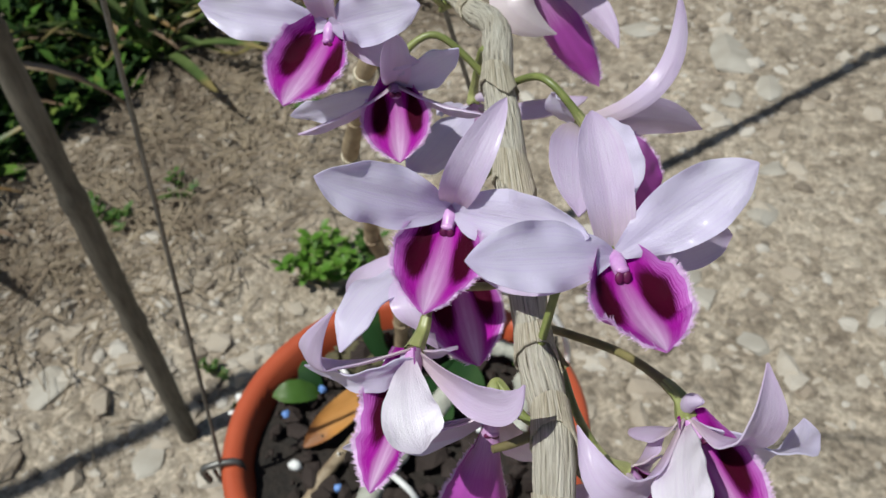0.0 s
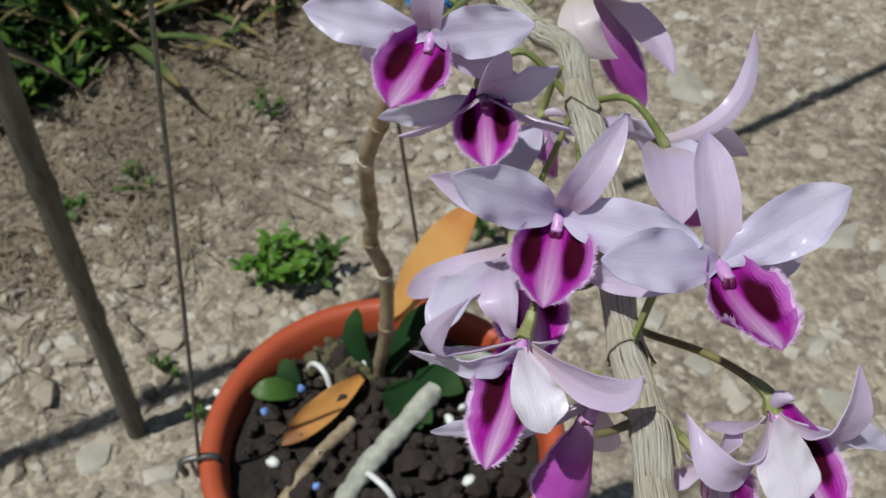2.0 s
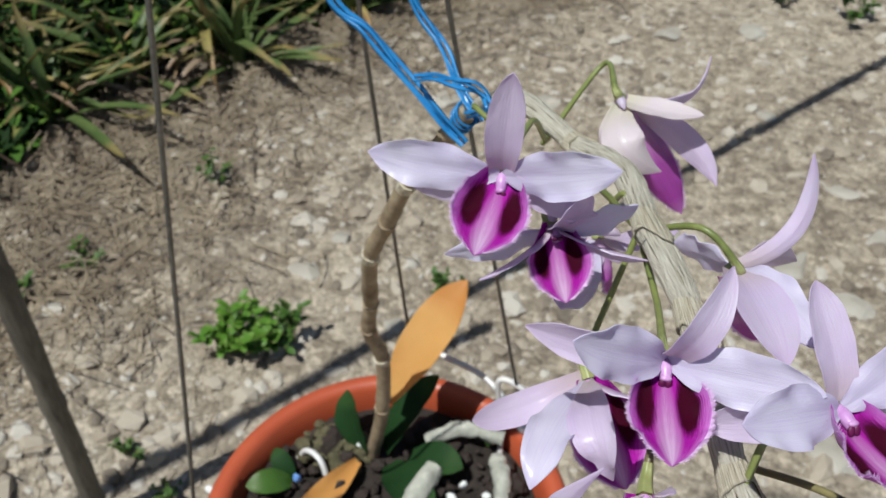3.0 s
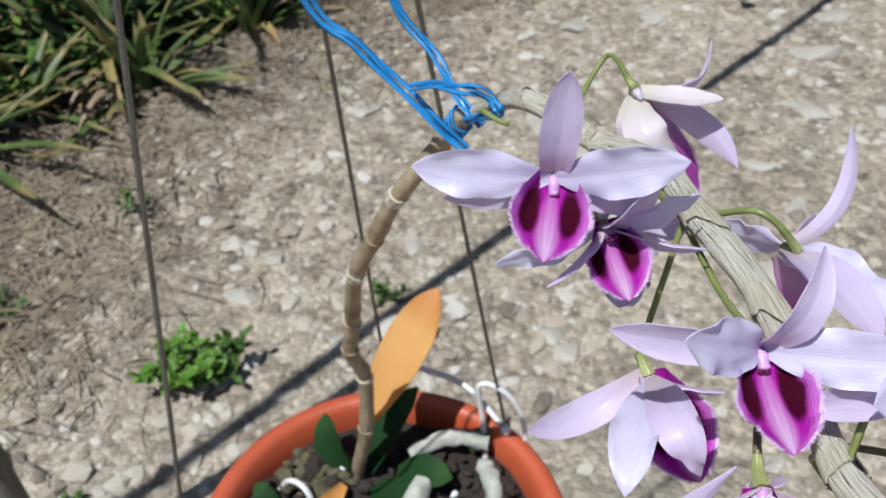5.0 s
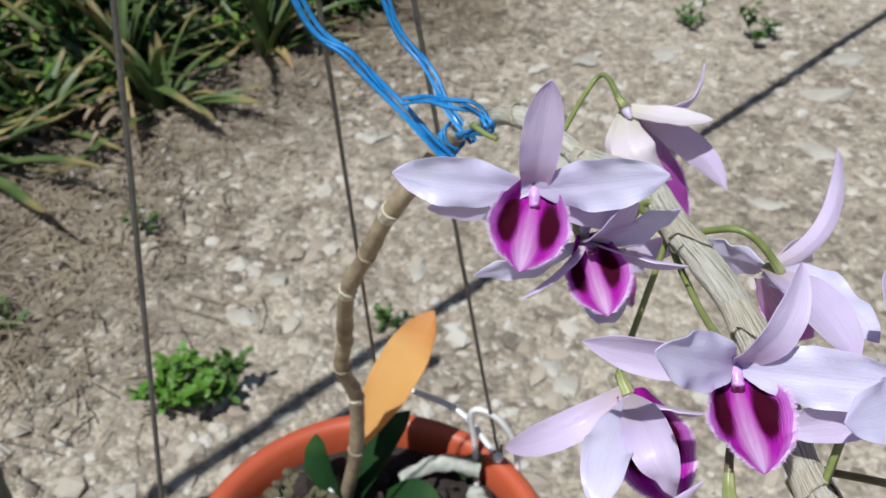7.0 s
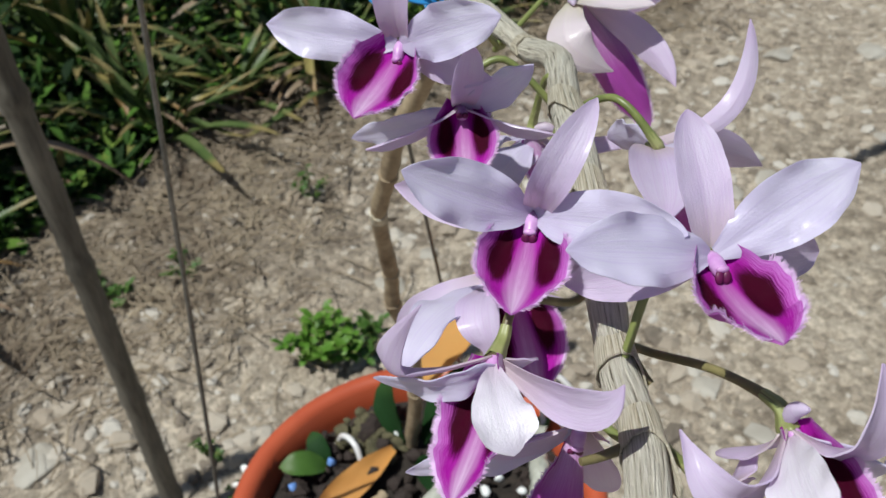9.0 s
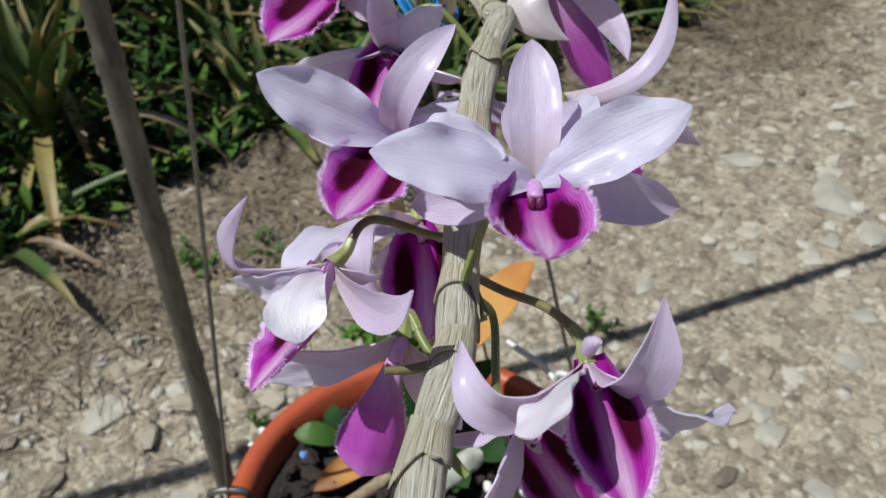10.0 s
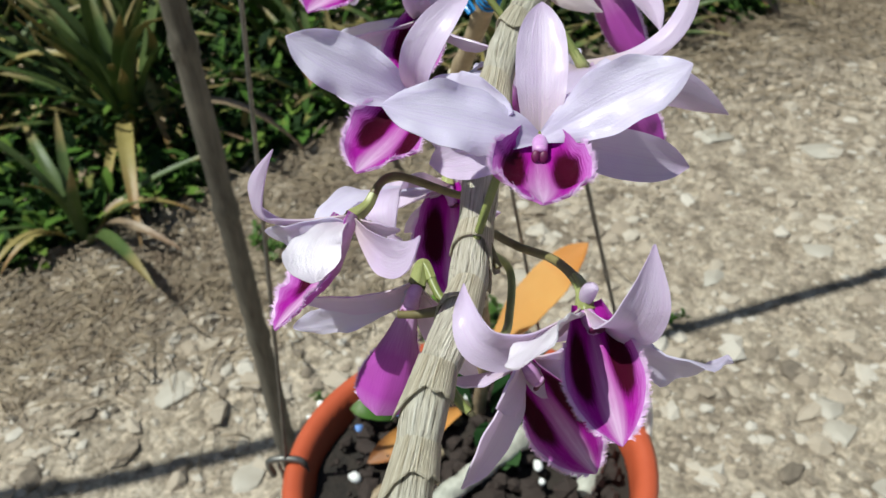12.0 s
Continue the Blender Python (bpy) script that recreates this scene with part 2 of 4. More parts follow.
def leaf_material(name, a, b_, tip, share=0.3, rough=0.42):
    m, nt, b = material(name)
    uv, u, v = uv_parts(nt)
    n = noise_of(nt, coords(nt, "Object", (9, 9, 9)), 1.0, 5, 0.6)
    col = ramp(nt, n, [(0.3, a), (0.7, b_)])
    lines = maths(nt, "MULTIPLY_ADD", maths(nt, "SINE", maths(nt, "MULTIPLY", v, 40.0)), 0.5, 0.5)
    col = mixed(nt, maths(nt, "MULTIPLY", lines, 0.2), col, b_)
    col = mixed(nt, ramp(nt, maths(nt, "ADD", u, maths(nt, "MULTIPLY", n, 0.4)), [(0.85, (0, 0, 0)), (1.25, (1, 1, 1))]), col, tip)
    nt.links.new(col, b.inputs["Base Color"])
    b.inputs["Roughness"].default_value = rough
    b.inputs["Specular IOR Level"].default_value = 0.5 if rough < 0.6 else 0.12
    bump(nt, b, lines, 0.2, 0.001)
    see_through(nt, b, col, share)
    return m


orange_leaf_mat = leaf_material("orange_leaf", (0.78, 0.42, 0.13), (0.86, 0.56, 0.20), (0.74, 0.36, 0.10), 0.5)
dead_leaf_mat = leaf_material("rust_leaf", (0.52, 0.22, 0.05), (0.68, 0.34, 0.10), (0.30, 0.12, 0.04), 0.2)
deep_leaf_mat = leaf_material("deep_green_leaf", (0.010, 0.032, 0.010), (0.022, 0.060, 0.018), (0.03, 0.07, 0.02), 0.15, 0.62)
fresh_leaf_mat = leaf_material("fresh_green_leaf", (0.08, 0.20, 0.02), (0.16, 0.32, 0.04), (0.20, 0.34, 0.06), 0.35)
strap_mat = leaf_material("strap_leaf", (0.06, 0.105, 0.03), (0.15, 0.20, 0.065), (0.30, 0.24, 0.10), 0.3)
yellow_strap_mat = leaf_material("yellow_strap_leaf", (0.26, 0.22, 0.07), (0.42, 0.34, 0.13), (0.36, 0.22, 0.09), 0.3)
straw_leaf_mat = leaf_material("dry_strap_leaf", (0.20, 0.14, 0.09), (0.38, 0.29, 0.20), (0.30, 0.2, 0.13), 0.2)
weed_mat = leaf_material("weed_leaf", (0.05, 0.12, 0.02), (0.11, 0.22, 0.04), (0.12, 0.2, 0.05), 0.35)
dark_leaf_mat = leaf_material("shrub_leaf", (0.016, 0.036, 0.012), (0.045, 0.085, 0.022), (0.09, 0.11, 0.03), 0.25)


def undergrowth_material():
    m, nt, b = material("mixed_green_leaf")
    geo = nt.nodes.new("ShaderNodeNewGeometry")
    col = ramp(nt, geo.outputs["Random Per Island"], [(0.0, (0.012, 0.028, 0.010)), (0.5, (0.035, 0.075, 0.018)), (0.78, (0.09, 0.19, 0.03)), (0.94, (0.19, 0.27, 0.05)), (1.0, (0.28, 0.21, 0.09))])
    nt.links.new(col, b.inputs["Base Color"])
    b.inputs["Roughness"].default_value = 0.75
    b.inputs["Specular IOR Level"].default_value = 0.15
    see_through(nt, b, col, 0.3)
    return m


under_mat = undergrowth_material()


def ground_material():
    m, nt, b = material("sandy_gravel")
    vec = coords(nt)
    big = noise_of(nt, vec, 1.1, 4)
    mid = noise_of(nt, vec, 14.0, 6, 0.6)
    cells = node(nt, "ShaderNodeTexVoronoi", Scale=55.0)
    nt.links.new(vec, cells.inputs["Vector"])
    small = noise_of(nt, vec, 110.0, 8, 0.72)
    col = ramp(nt, maths(nt, "ADD", maths(nt, "MULTIPLY", big, 0.45), maths(nt, "MULTIPLY", mid, 0.55)), [(0.38, (0.190, 0.151, 0.116)), (0.50, (0.378, 0.317, 0.252)), (0.66, (0.525, 0.455, 0.375))])
    grit = ramp(nt, small, [(0.32, (0.40, 0.38, 0.36)), (0.50, (0.96, 0.95, 0.93)), (0.68, (1.45, 1.44, 1.42))])
    col = mixed(nt, 0.85, col, grit, "MULTIPLY")
    shade = nt.nodes.new("ShaderNodeSeparateXYZ")
    nt.links.new(cells.outputs["Color"], shade.inputs[0])
    col = mixed(nt, 0.9, col, ramp(nt, shade.outputs[0], [(0.1, (0.72, 0.70, 0.67)), (0.5, (1.0, 1.0, 1.0)), (0.9, (1.25, 1.24, 1.22))]), "MULTIPLY")
    # darker, crumbly soil swept up towards the planting
    sep = nt.nodes.new("ShaderNodeSeparateXYZ")
    nt.links.new(vec, sep.inputs[0])
    edge = maths(nt, "ADD", sep.outputs[0], maths(nt, "MULTIPLY", maths(nt, "MINIMUM", maths(nt, "MAXIMUM", maths(nt, "SUBTRACT", sep.outputs[1], 1.5), 0.0), 1.1), -0.6))
    edge = maths(nt, "ADD", edge, maths(nt, "MULTIPLY", maths(nt, "MAXIMUM", maths(nt, "SUBTRACT", sep.outputs[1], 2.6), 0.0), 0.35))
    edge = maths(nt, "ADD", edge, maths(nt, "MULTIPLY", maths(nt, "MAXIMUM", maths(nt, "SUBTRACT", 0.95, sep.outputs[1]), 0.0), 0.5))
    edge = maths(nt, "ADD", edge, maths(nt, "MULTIPLY", maths(nt, "SUBTRACT", noise_of(nt, vec, 5.0, 5), 0.5), 0.7))
    soil = ramp(nt, maths(nt, "MULTIPLY", edge, -1.0), [(0.95, (0, 0, 0)), (1.25, (0.78, 0.78, 0.78))])
    clod = ramp(nt, noise_of(nt, vec, 38.0, 6, 0.65), [(0.35, (0.13, 0.10, 0.075)), (0.65, (0.42, 0.35, 0.275))])
    col = mixed(nt, soil, col, clod)
    nt.links.new(col, b.inputs["Base Color"])
    b.inputs["Roughness"].default_value = 0.92
    h = maths(nt, "ADD", maths(nt, "MULTIPLY", cells.outputs[0], -0.6), maths(nt, "ADD", mid, maths(nt, "MULTIPLY", small, 0.5)))
    bump(nt, b, h, 0.9, 0.014)
    return m


ground_mat = ground_material()


# ---- building helpers ----
def obj(name, verts, faces, mat, parent=None, uvs=None, smooth=True):
    me = bpy.data.meshes.new(name)
    me.from_pydata([tuple(v) for v in verts], [], faces)
    if uvs is not None:
        layer = me.uv_layers.new(name="UVMap")
        flat = np.array([uvs[i] for f in faces for i in f], dtype=np.float32).ravel()
        layer.data.foreach_set("uv", flat)
    me.materials.append(mat)
    if smooth:
        me.polygons.foreach_set("use_smooth", [True] * len(me.polygons))
    me.update()
    ob = new(name, me)
    if parent is not None:
        ob.parent = parent
    return ob


def thing(name, label, category, group="", kind=""):
    return tagged(new(name), label, category, group, kind)


class Mesh:
    """Gathers vertices, faces and texture coordinates of one object."""

    def __init__(self):
        self.v, self.f, self.t, self.m = [], [], [], {}

    def grid(self, rows, uvs, closed=False):
        base, n = len(self.v), len(rows[0])
        for r, q in zip(rows, uvs):
            self.v.extend(r), self.t.extend(q)
        for i in range(len(rows) - 1):
            for j in range(n if closed else n - 1):
                k = (j + 1) % n
                a, b = base + i * n, base + (i + 1) * n
                self.f.append((a + j, a + k, b + k, b + j))

    def fan(self, ring, centre, flip=False):
        base = len(self.v)
        self.v.extend(ring), self.v.append(centre)
        self.t.extend([(0.5, 0)] * (len(ring) + 1))
        n = len(ring)
        for j in range(n):
            a, b = base + j, base + (j + 1) % n
            self.f.append((b, a, base + n) if flip else (a, b, base + n))

    def done(self, name, mat, parent=None, smooth=True):
        ob = obj(name, self.v, self.f, mat, parent, self.t, smooth)
        for k in self.m:
            ob.data.polygons[k].material_index = 1
        return ob


def smooth_path(points, steps):
    """Catmull-Rom through points; returns the points and the way at each."""
    p = [Vector(q) for q in points]
    p = [p[0] * 2 - p[1], *p, p[-1] * 2 - p[-2]]
    out = []
    for i in range(1, len(p) - 2):
        for s in range(steps):
            t = s / steps
            a, b, c, d = p[i - 1], p[i], p[i + 1], p[i + 2]
            out.append(0.5 * ((2 * b) + (c - a) * t + (2 * a - 5 * b + 4 * c - d) * t * t + (3 * b - a - 3 * c + d) * t ** 3))
    out.append(p[-2])
    ways = [(out[min(i + 1, len(out) - 1)] - out[max(i - 1, 0)]).normalized() for i in range(len(out))]
    return out, ways


def tube(mesh, points, radius, sides=8, steps=4, rough=0.0, ends=True, u_len=60.0):
    """A tube along a path; radius is a number or a function of the share of the way."""
    pts, ways = smooth_path(points, steps)
    side = ways[0].orthogonal().normalized()
    rows, uvs, run = [], [], 0.0
    for i, (p, w) in enumerate(zip(pts, ways)):
        side = (side - w * side.dot(w)).normalized()
        up = w.cross(side)
        s = i / (len(pts) - 1)
        r = radius(s) if callable(radius) else radius
        run += (p - pts[i - 1]).length if i else 0
        row, q = [], []
        for j in range(sides):
            a = 2 * math.pi * j / sides
            k = r * (1 + rough * noise.noise((p + side * math.cos(a) * r + up * math.sin(a) * r) * 150))
            row.append(p + (side * math.cos(a) + up * math.sin(a)) * k)
            q.append((j / sides, run * u_len))
        rows.append(row), uvs.append(q)
    mesh.grid(rows, uvs, True)
    if ends:
        mesh.fan(rows[0], pts[0], True), mesh.fan(rows[-1], pts[-1])
    return pts, ways


def blade(mesh, base, tip, face, width, bulge=0.1, sweep=0.0, cup=0.5, wave=0.0, shape=(0.35, 0.45, 0.02), nu=14, nv=9, thick=0.0005, twist=0.0, seed=0.0, curl=0.0, taper=0.8, via=None, crease=0.0):
    """A petal or leaf from base to tip. face: the way its upper side looks; bulge and sweep bow its midline; cup: half the angle of its
    cross-section; wave: ripple of the edge; shape: width at the foot, place of the widest part, width at the tip; curl rolls the tip up."""
    base, tip, face = Vector(base), Vector(tip), Vector(face).normalized()
    span = tip - base
    length = span.length
    along = span.normalized()
    across = along.cross(face).normalized()
    face = across.cross(along).normalized()
    c1 = base + span * 0.33 + face * bulge * length * 1.2 + across * sweep * length
    c2 = base + span * 0.75 + face * (bulge - curl) * length * 1.2 + across * sweep * length
    if via is not None:
        ctrl = Vector(via) * 2 - (base + tip) * 0.5
        c1, c2 = base.lerp(ctrl, 0.667), tip.lerp(ctrl, 0.667)
    foot, wide, end = shape
    line = []
    for i in range(nu + 1):
        t = i / nu
        line.append(base * (1 - t) ** 3 + c1 * 3 * t * (1 - t) ** 2 + c2 * 3 * t * t * (1 - t) + tip * t ** 3)
    top, low, uvs = [], [], []
    for i in range(nu + 1):
        u = i / nu
        way = (line[min(i + 1, nu)] - line[max(i - 1, 0)]).normalized()
        side = way.cross(face)
        side = (side if side.length > 0.2 else across).normalized()
        if twist:
            side = Matrix.Rotation(twist * u, 3, way) @ side
        normal = side.cross(way).normalized()
        if u < wide:
            k = foot + (1 - foot) * math.sin(math.pi / 2 * u / wide) ** 1.1
        else:
            x = (u - wide) / (1 - wide)
            k = max(end, math.cos(math.pi / 2 * min(1, x) ** 1.25) ** taper if u < 1 else end)
        h = width * 0.5 * k
        angle = max(0.02, cup(u) if callable(cup) else cup)
        row, under, q = [], [], []
        for j in range(nv):
            v = 2 * j / (nv - 1) - 1
            rip = wave * h * abs(v) ** 2.5 * math.sin(9 * u + 3.1 * v + seed) + wave * 0.6 * h * v * v * math.sin(23 * u - 2 * v + seed * 2.3)
            rip -= crease * h * math.exp(-(v / 0.16) ** 2) * (1 - 0.6 * u)
            p = line[i] + side * (h * math.sin(angle * v) / angle) + normal * (h * (1 - math.cos(angle * v)) / angle + rip)
            row.append(p + normal * thick * 0.5)
            under.append(p - normal * thick * 0.5)
            q.append((u, v))
        top.append(row), low.append(under), uvs.append(q)
    # upper and lower skin, sewn round the edge
    mesh.grid(top, uvs)
    mesh.grid([list(reversed(r)) for r in low], [list(reversed(q)) for q in uvs])
    ring = [(i, 0) for i in range(nu + 1)] + [(nu, j) for j in range(1, nv)] + [(i, nv - 1) for i in range(nu - 1, -1, -1)] + [(0, j) for j in range(nv - 2, 0, -1)]
    mesh.grid([[low[i][j] for i, j in ring], [top[i][j] for i, j in ring]], [[uvs[i][j] for i, j in ring]] * 2, True)
    return top, uvs


def rock(mesh, centre, size, flat, seed, sub=1, planes=5, depth=0.72):
    """A broken stone: a noisy icosphere, cut flat by a few planes."""
    rnd = random.Random(seed)
    bm = bmesh.new()
    bmesh.ops.create_icosphere(bm, subdivisions=sub, radius=1.0)
    spin = Euler((rnd.uniform(0, 6.3), rnd.uniform(0, 6.3), rnd.uniform(0, 6.3))).to_matrix()
    turn = Matrix.Rotation(rnd.uniform(0, 6.3), 3, "Z")
    ax, ay = rnd.uniform(0.75, 1.3), rnd.uniform(0.6, 1.0)
    cuts = [Vector((rnd.gauss(0, 1), rnd.gauss(0, 1), rnd.gauss(0, 1))).normalized() for _ in range(planes)]
    base = len(mesh.v)
    for v in bm.verts:
        d = spin @ v.co
        k = 1 + 0.34 * noise.noise(d * 1.6 + Vector((seed % 97, seed % 31, 0)))
        p = d * k
        for cut in cuts:
            over = p.dot(cut) - depth
            if over > 0:
                p -= cut * over * 0.9
        p = turn @ Vector((p.x * ax, p.y * ay, p.z * flat)) * size
        mesh.v.append(Vector(centre) + p)
        mesh.t.append((0, 0))
    for f in bm.faces:
        mesh.f.append(tuple(base + v.index for v in f.verts))
    bm.free()


# ---- ground ----
def ground_height(x, y):
    h = 0.018 * noise.noise(Vector((x * 2.1, y * 2.1, 0))) + 0.007 * noise.noise(Vector((x * 9, y * 9, 3)))
    # low bank of swept-up earth and litter beside the planting
    d = x + 1.16 - 0.10 * math.sin(y * 2.3) - (max(0.0, min(y, 2.6) - 1.5) * 0.6 - max(0.0, y - 2.6) * 0.35)
    h += 0.075 * math.exp(-(d / 0.22) ** 2) * (0.6 + 0.5 * noise.noise(Vector((x * 4, y * 4, 7))))
    if d < 0:
        h += 0.05 * min(1.0, -d / 0.5)
    return h


def build_ground():
    def axis(lo, hi, mid):
        s = np.linspace(-1, 1, 261)
        grow = np.sinh(s * 5.2) / math.sinh(5.2)
        return mid + np.where(grow < 0, -grow * (lo - mid), grow * (hi - mid))

    xs, ys = axis(-70, 70, -0.2), axis(-70, 90, 1.3)
    rows = [[(x, y, ground_height(x, y) if abs(x) < 6 and abs(y) < 8 else 0.0) for x in xs] for y in ys]
    m = Mesh()
    m.grid(rows, [[(x, y) for x in xs] for y in ys])
    ob = m.done("ground", ground_mat)
    return tagged(ob, "dry sandy ground with beige gravel and grit", "ground", kind="structure")


build_ground()


def build_gravel():
    rnd = random.Random(4)
    m = Mesh()
    for i in range(42000):
        while True:
            x, y = rnd.uniform(-1.7, 2.6), 0.1 + 4.2 * rnd.random() ** 1.5
            if rnd.random() < 0.12 + 0.88 * max(0.0, min(1.0, 0.5 + 0.9 * noise.noise(Vector((x * 2.2, y * 2.2, 11))) + 0.4 * noise.noise(Vector((x * 7, y * 7, 4))))):
                break
        s = min(0.034, 0.0062 * math.exp(rnd.gauss(-0.2, 0.85)))
        rock(m, (x, y, ground_height(x, y) + s * 0.02), s, rnd.uniform(0.3, 0.6), i, 1, 7, 0.6)
    tagged(m.done("gravel", gravel_mat, smooth=False), "loose beige and grey gravel scattered on dry earth", "gravel", kind="stuff")


build_gravel()


def stone(x, y, size, flat, seed):
    m = Mesh()
    rock(m, (0, 0, 0), size * 1.15, flat, seed, 3, 11, 0.52)
    ob = m.done("stone", stone_mat, smooth=False)
    ob.location = (x, y, ground_height(x, y) - size * flat * 0.12)
    return tagged(ob, "flat pale grey stone lying in the gravel", "stone", "stones on the ground")


STONES = ((-0.09, 1.875, 0.085, 0.25), (-0.03, 1.116, 0.045, 0.3), (0.118, 0.992, 0.048, 0.3), (-0.673, 1.134, 0.042, 0.3), (-0.649, 1.263, 0.036, 0.3), (-1.02, 0.48, 0.06, 0.35), (-0.438, 1.042, 0.034, 0.35), (0.673, 2.374, 0.095, 0.3),
          (-0.60, 1.90, 0.065, 0.25), (0.0, 1.075, 0.045, 0.3), (-0.05, 2.46, 0.055, 0.3), (0.60, 2.045, 0.06, 0.3), (0.313, 1.432, 0.055, 0.25), (0.38, 0.971, 0.085, 0.22), (0.07, 1.33, 0.055, 0.3), (0.07, 1.48, 0.05, 0.3), (0.02, 1.77, 0.045, 0.35), (-0.05, 1.70, 0.035, 0.3),
          (0.25, 2.06, 0.03, 0.5), (0.42, 1.36, 0.05, 0.25), (0.62, 1.22, 0.045, 0.35), (-0.33, 1.97, 0.05, 0.25), (-0.78, 0.42, 0.05, 0.25), (0.2, 2.55, 0.06, 0.3), (0.75, 2.6, 0.07, 0.3), (-0.2, 1.55, 0.04, 0.35), (0.42, 1.75, 0.05, 0.3), (0.30, 1.12, 0.04, 0.3), (-0.35, 1.35, 0.03, 0.35), (0.50, 1.58, 0.045, 0.3))
for k, (x, y, s, fl) in enumerate(STONES):
    stone(x, y, s, fl, 300 + k)


# ---- bamboo pole and rails ----
def bamboo(points, radius, joints, name, label, category):
    t = thing(name, label, category)
    m = Mesh()
    js = [(k + 0.5) / joints for k in range(joints)]

    def r(s):
        near = min(abs(s - q) for q in js) * joints
        return radius * (1 + 0.22 * math.exp(-(near / 0.035) ** 2) - 0.04 * math.cos(near * 6)) * (1 - 0.12 * s)

    tube(m, points, r, 14, 60, 0.04, True, 4.0)
    m.done("cane", pole_mat, t)
    a, b = Vector(points[0]), Vector(points[-1])
    for q in js:
        ring = Mesh()
        p, w = a.lerp(b, q), (b - a).normalized()
        tube(ring, [p - w * radius * 0.18, p, p + w * radius * 0.18], radius * (1.13 - 0.12 * q), 14, 2, 0.05)
        ring.done("joint", pole_mat, t)
    return t


bamboo([(-0.745, 0.490, -0.05), (-0.680, 0.478, 0.8), (-0.623, 0.470, 1.62)], 0.0165, 7, "bamboo_pole", "weathered grey bamboo pole standing in the gravel", "pole")
LINE, ALONG = Vector((-0.56, 0.74, 0)), Vector((0.5705, 0.8213, 0))
bamboo([LINE - ALONG * 1.6 + Vector((0, 0, 1.60)), LINE + Vector((0, 0, 1.62)), LINE + ALONG * 4.5 + Vector((0, 0, 1.58))], 0.0165, 14, "bamboo_rail", "weathered bamboo rail tied along the pole tops", "rail")
HOOK = Vector((-0.130, 0.250, 1.50))
BEAM = HOOK + Vector((0.090, -0.070, 0.30))

# ---- hanging pot ----
POT = Vector((-0.132, 0.2845, 0.62))


def build_pot():
    t = thing("flower_pot", "orange plastic flower pot hung from three wires", "flower pot")
    t.location = POT - Vector((0, 0, 0.2277))
    prof = [(0.0, 0.0), (0.070, 0.0), (0.074, 0.004), (0.098, 0.145), (0.106, 0.146), (0.108, 0.150), (0.109, 0.163), (0.106, 0.1665), (0.100, 0.166), (0.0965, 0.162), (0.0945, 0.148), (0.0715, 0.008), (0.0, 0.007)]
    prof = [(r * 1.38, z * 1.38) for r, z in prof]
    m = Mesh()
    n = 72
    rows = [[(r * math.cos(2 * math.pi * j / n), r * math.sin(2 * math.pi * j / n), z) for j in range(n)] for r, z in prof]
    m.grid(rows, [[(j / n, z) for j in range(n)] for r, z in prof], True)
    m.done("body", pot_mat, t)
    # dark potting mix
    m = Mesh()
    rows, uvs = [], []
    for i in range(14):
        r = 0.129 * i / 13
        row = []
        for j in range(48):
            a = 2 * math.pi * j / 48
            x, y = r * math.cos(a), r * math.sin(a)
            row.append((x, y, 0.2015 + 0.008 * noise.noise(Vector((x * 40, y * 40, 1))) + 0.006 * noise.noise(Vector((x * 120, y * 120, 5)))))
        rows.append(row), uvs.append([(0, 0)] * 48)
    m.grid(rows, uvs, True)
    m.done("potting_mix", soil_mat, t)
    return t


build_pot()


def in_pot(x, y, z=0.0):
    return POT + Vector((x, y, -0.025 + z))


def build_bark():
    rnd = random.Random(9)
    for k in range(260):
        r, a = 0.121 * math.sqrt(rnd.random()), rnd.uniform(0, 6.28)
        s = 0.0035 + 0.0095 * rnd.random() ** 1.8
        m = Mesh()
        rock(m, (0, 0, 0), s, rnd.uniform(0.5, 0.9), 900 + k, 1)
        ob = m.done("bark_chip", bark_mat, smooth=False)
        ob.location = in_pot(r * math.cos(a), r * math.sin(a), s * 0.55 + 0.004)
        tagged(ob, "dark brown bark chip lying on the potting mix", "bark chip", "bark chips in the pot")


build_bark()


def pellet(x, y, r, mat, label):
    m = Mesh()
    rock(m, (0, 0, 0), r * 0.72, 0.9, int(abs(x) * 9999), 2)
    ob = m.done("pellet", mat)
    ob.location = in_pot(x, y, 0.015)
    tagged(ob, label, "pellet", "pellets in the pot")


PELLETS = ((-0.099, 0.357), (-0.104, 0.343), (-0.255, 0.355), (-0.283, 0.252), (-0.286, 0.268), (-0.204, 0.226), (-0.174, 0.247), (-0.18, 0.349), (-0.05, 0.271), (-0.06, 0.33), (-0.082, 0.335), (-0.088, 0.320), (-0.076, 0.308))
for k, (x, y) in enumerate(PELLETS):
    pellet(x - POT.x, y - POT.y, 0.0052 + 0.0011 * (k % 3), white_mat, "white fertiliser pellet on the potting mix")
for x, y in ((-0.237, 0.266), (-0.22, 0.30), (-0.16, 0.22)):
    pellet(x - POT.x, y - POT.y, 0.007, blue_pellet_mat, "pale blue fertiliser pellet on the potting mix")


def wire(name, points, radius, mat, label, category, sides=8, group=""):
    m = Mesh()
    tube(m, points, radius, sides, 6)
    return tagged(m.done(name, mat), label, category, group)


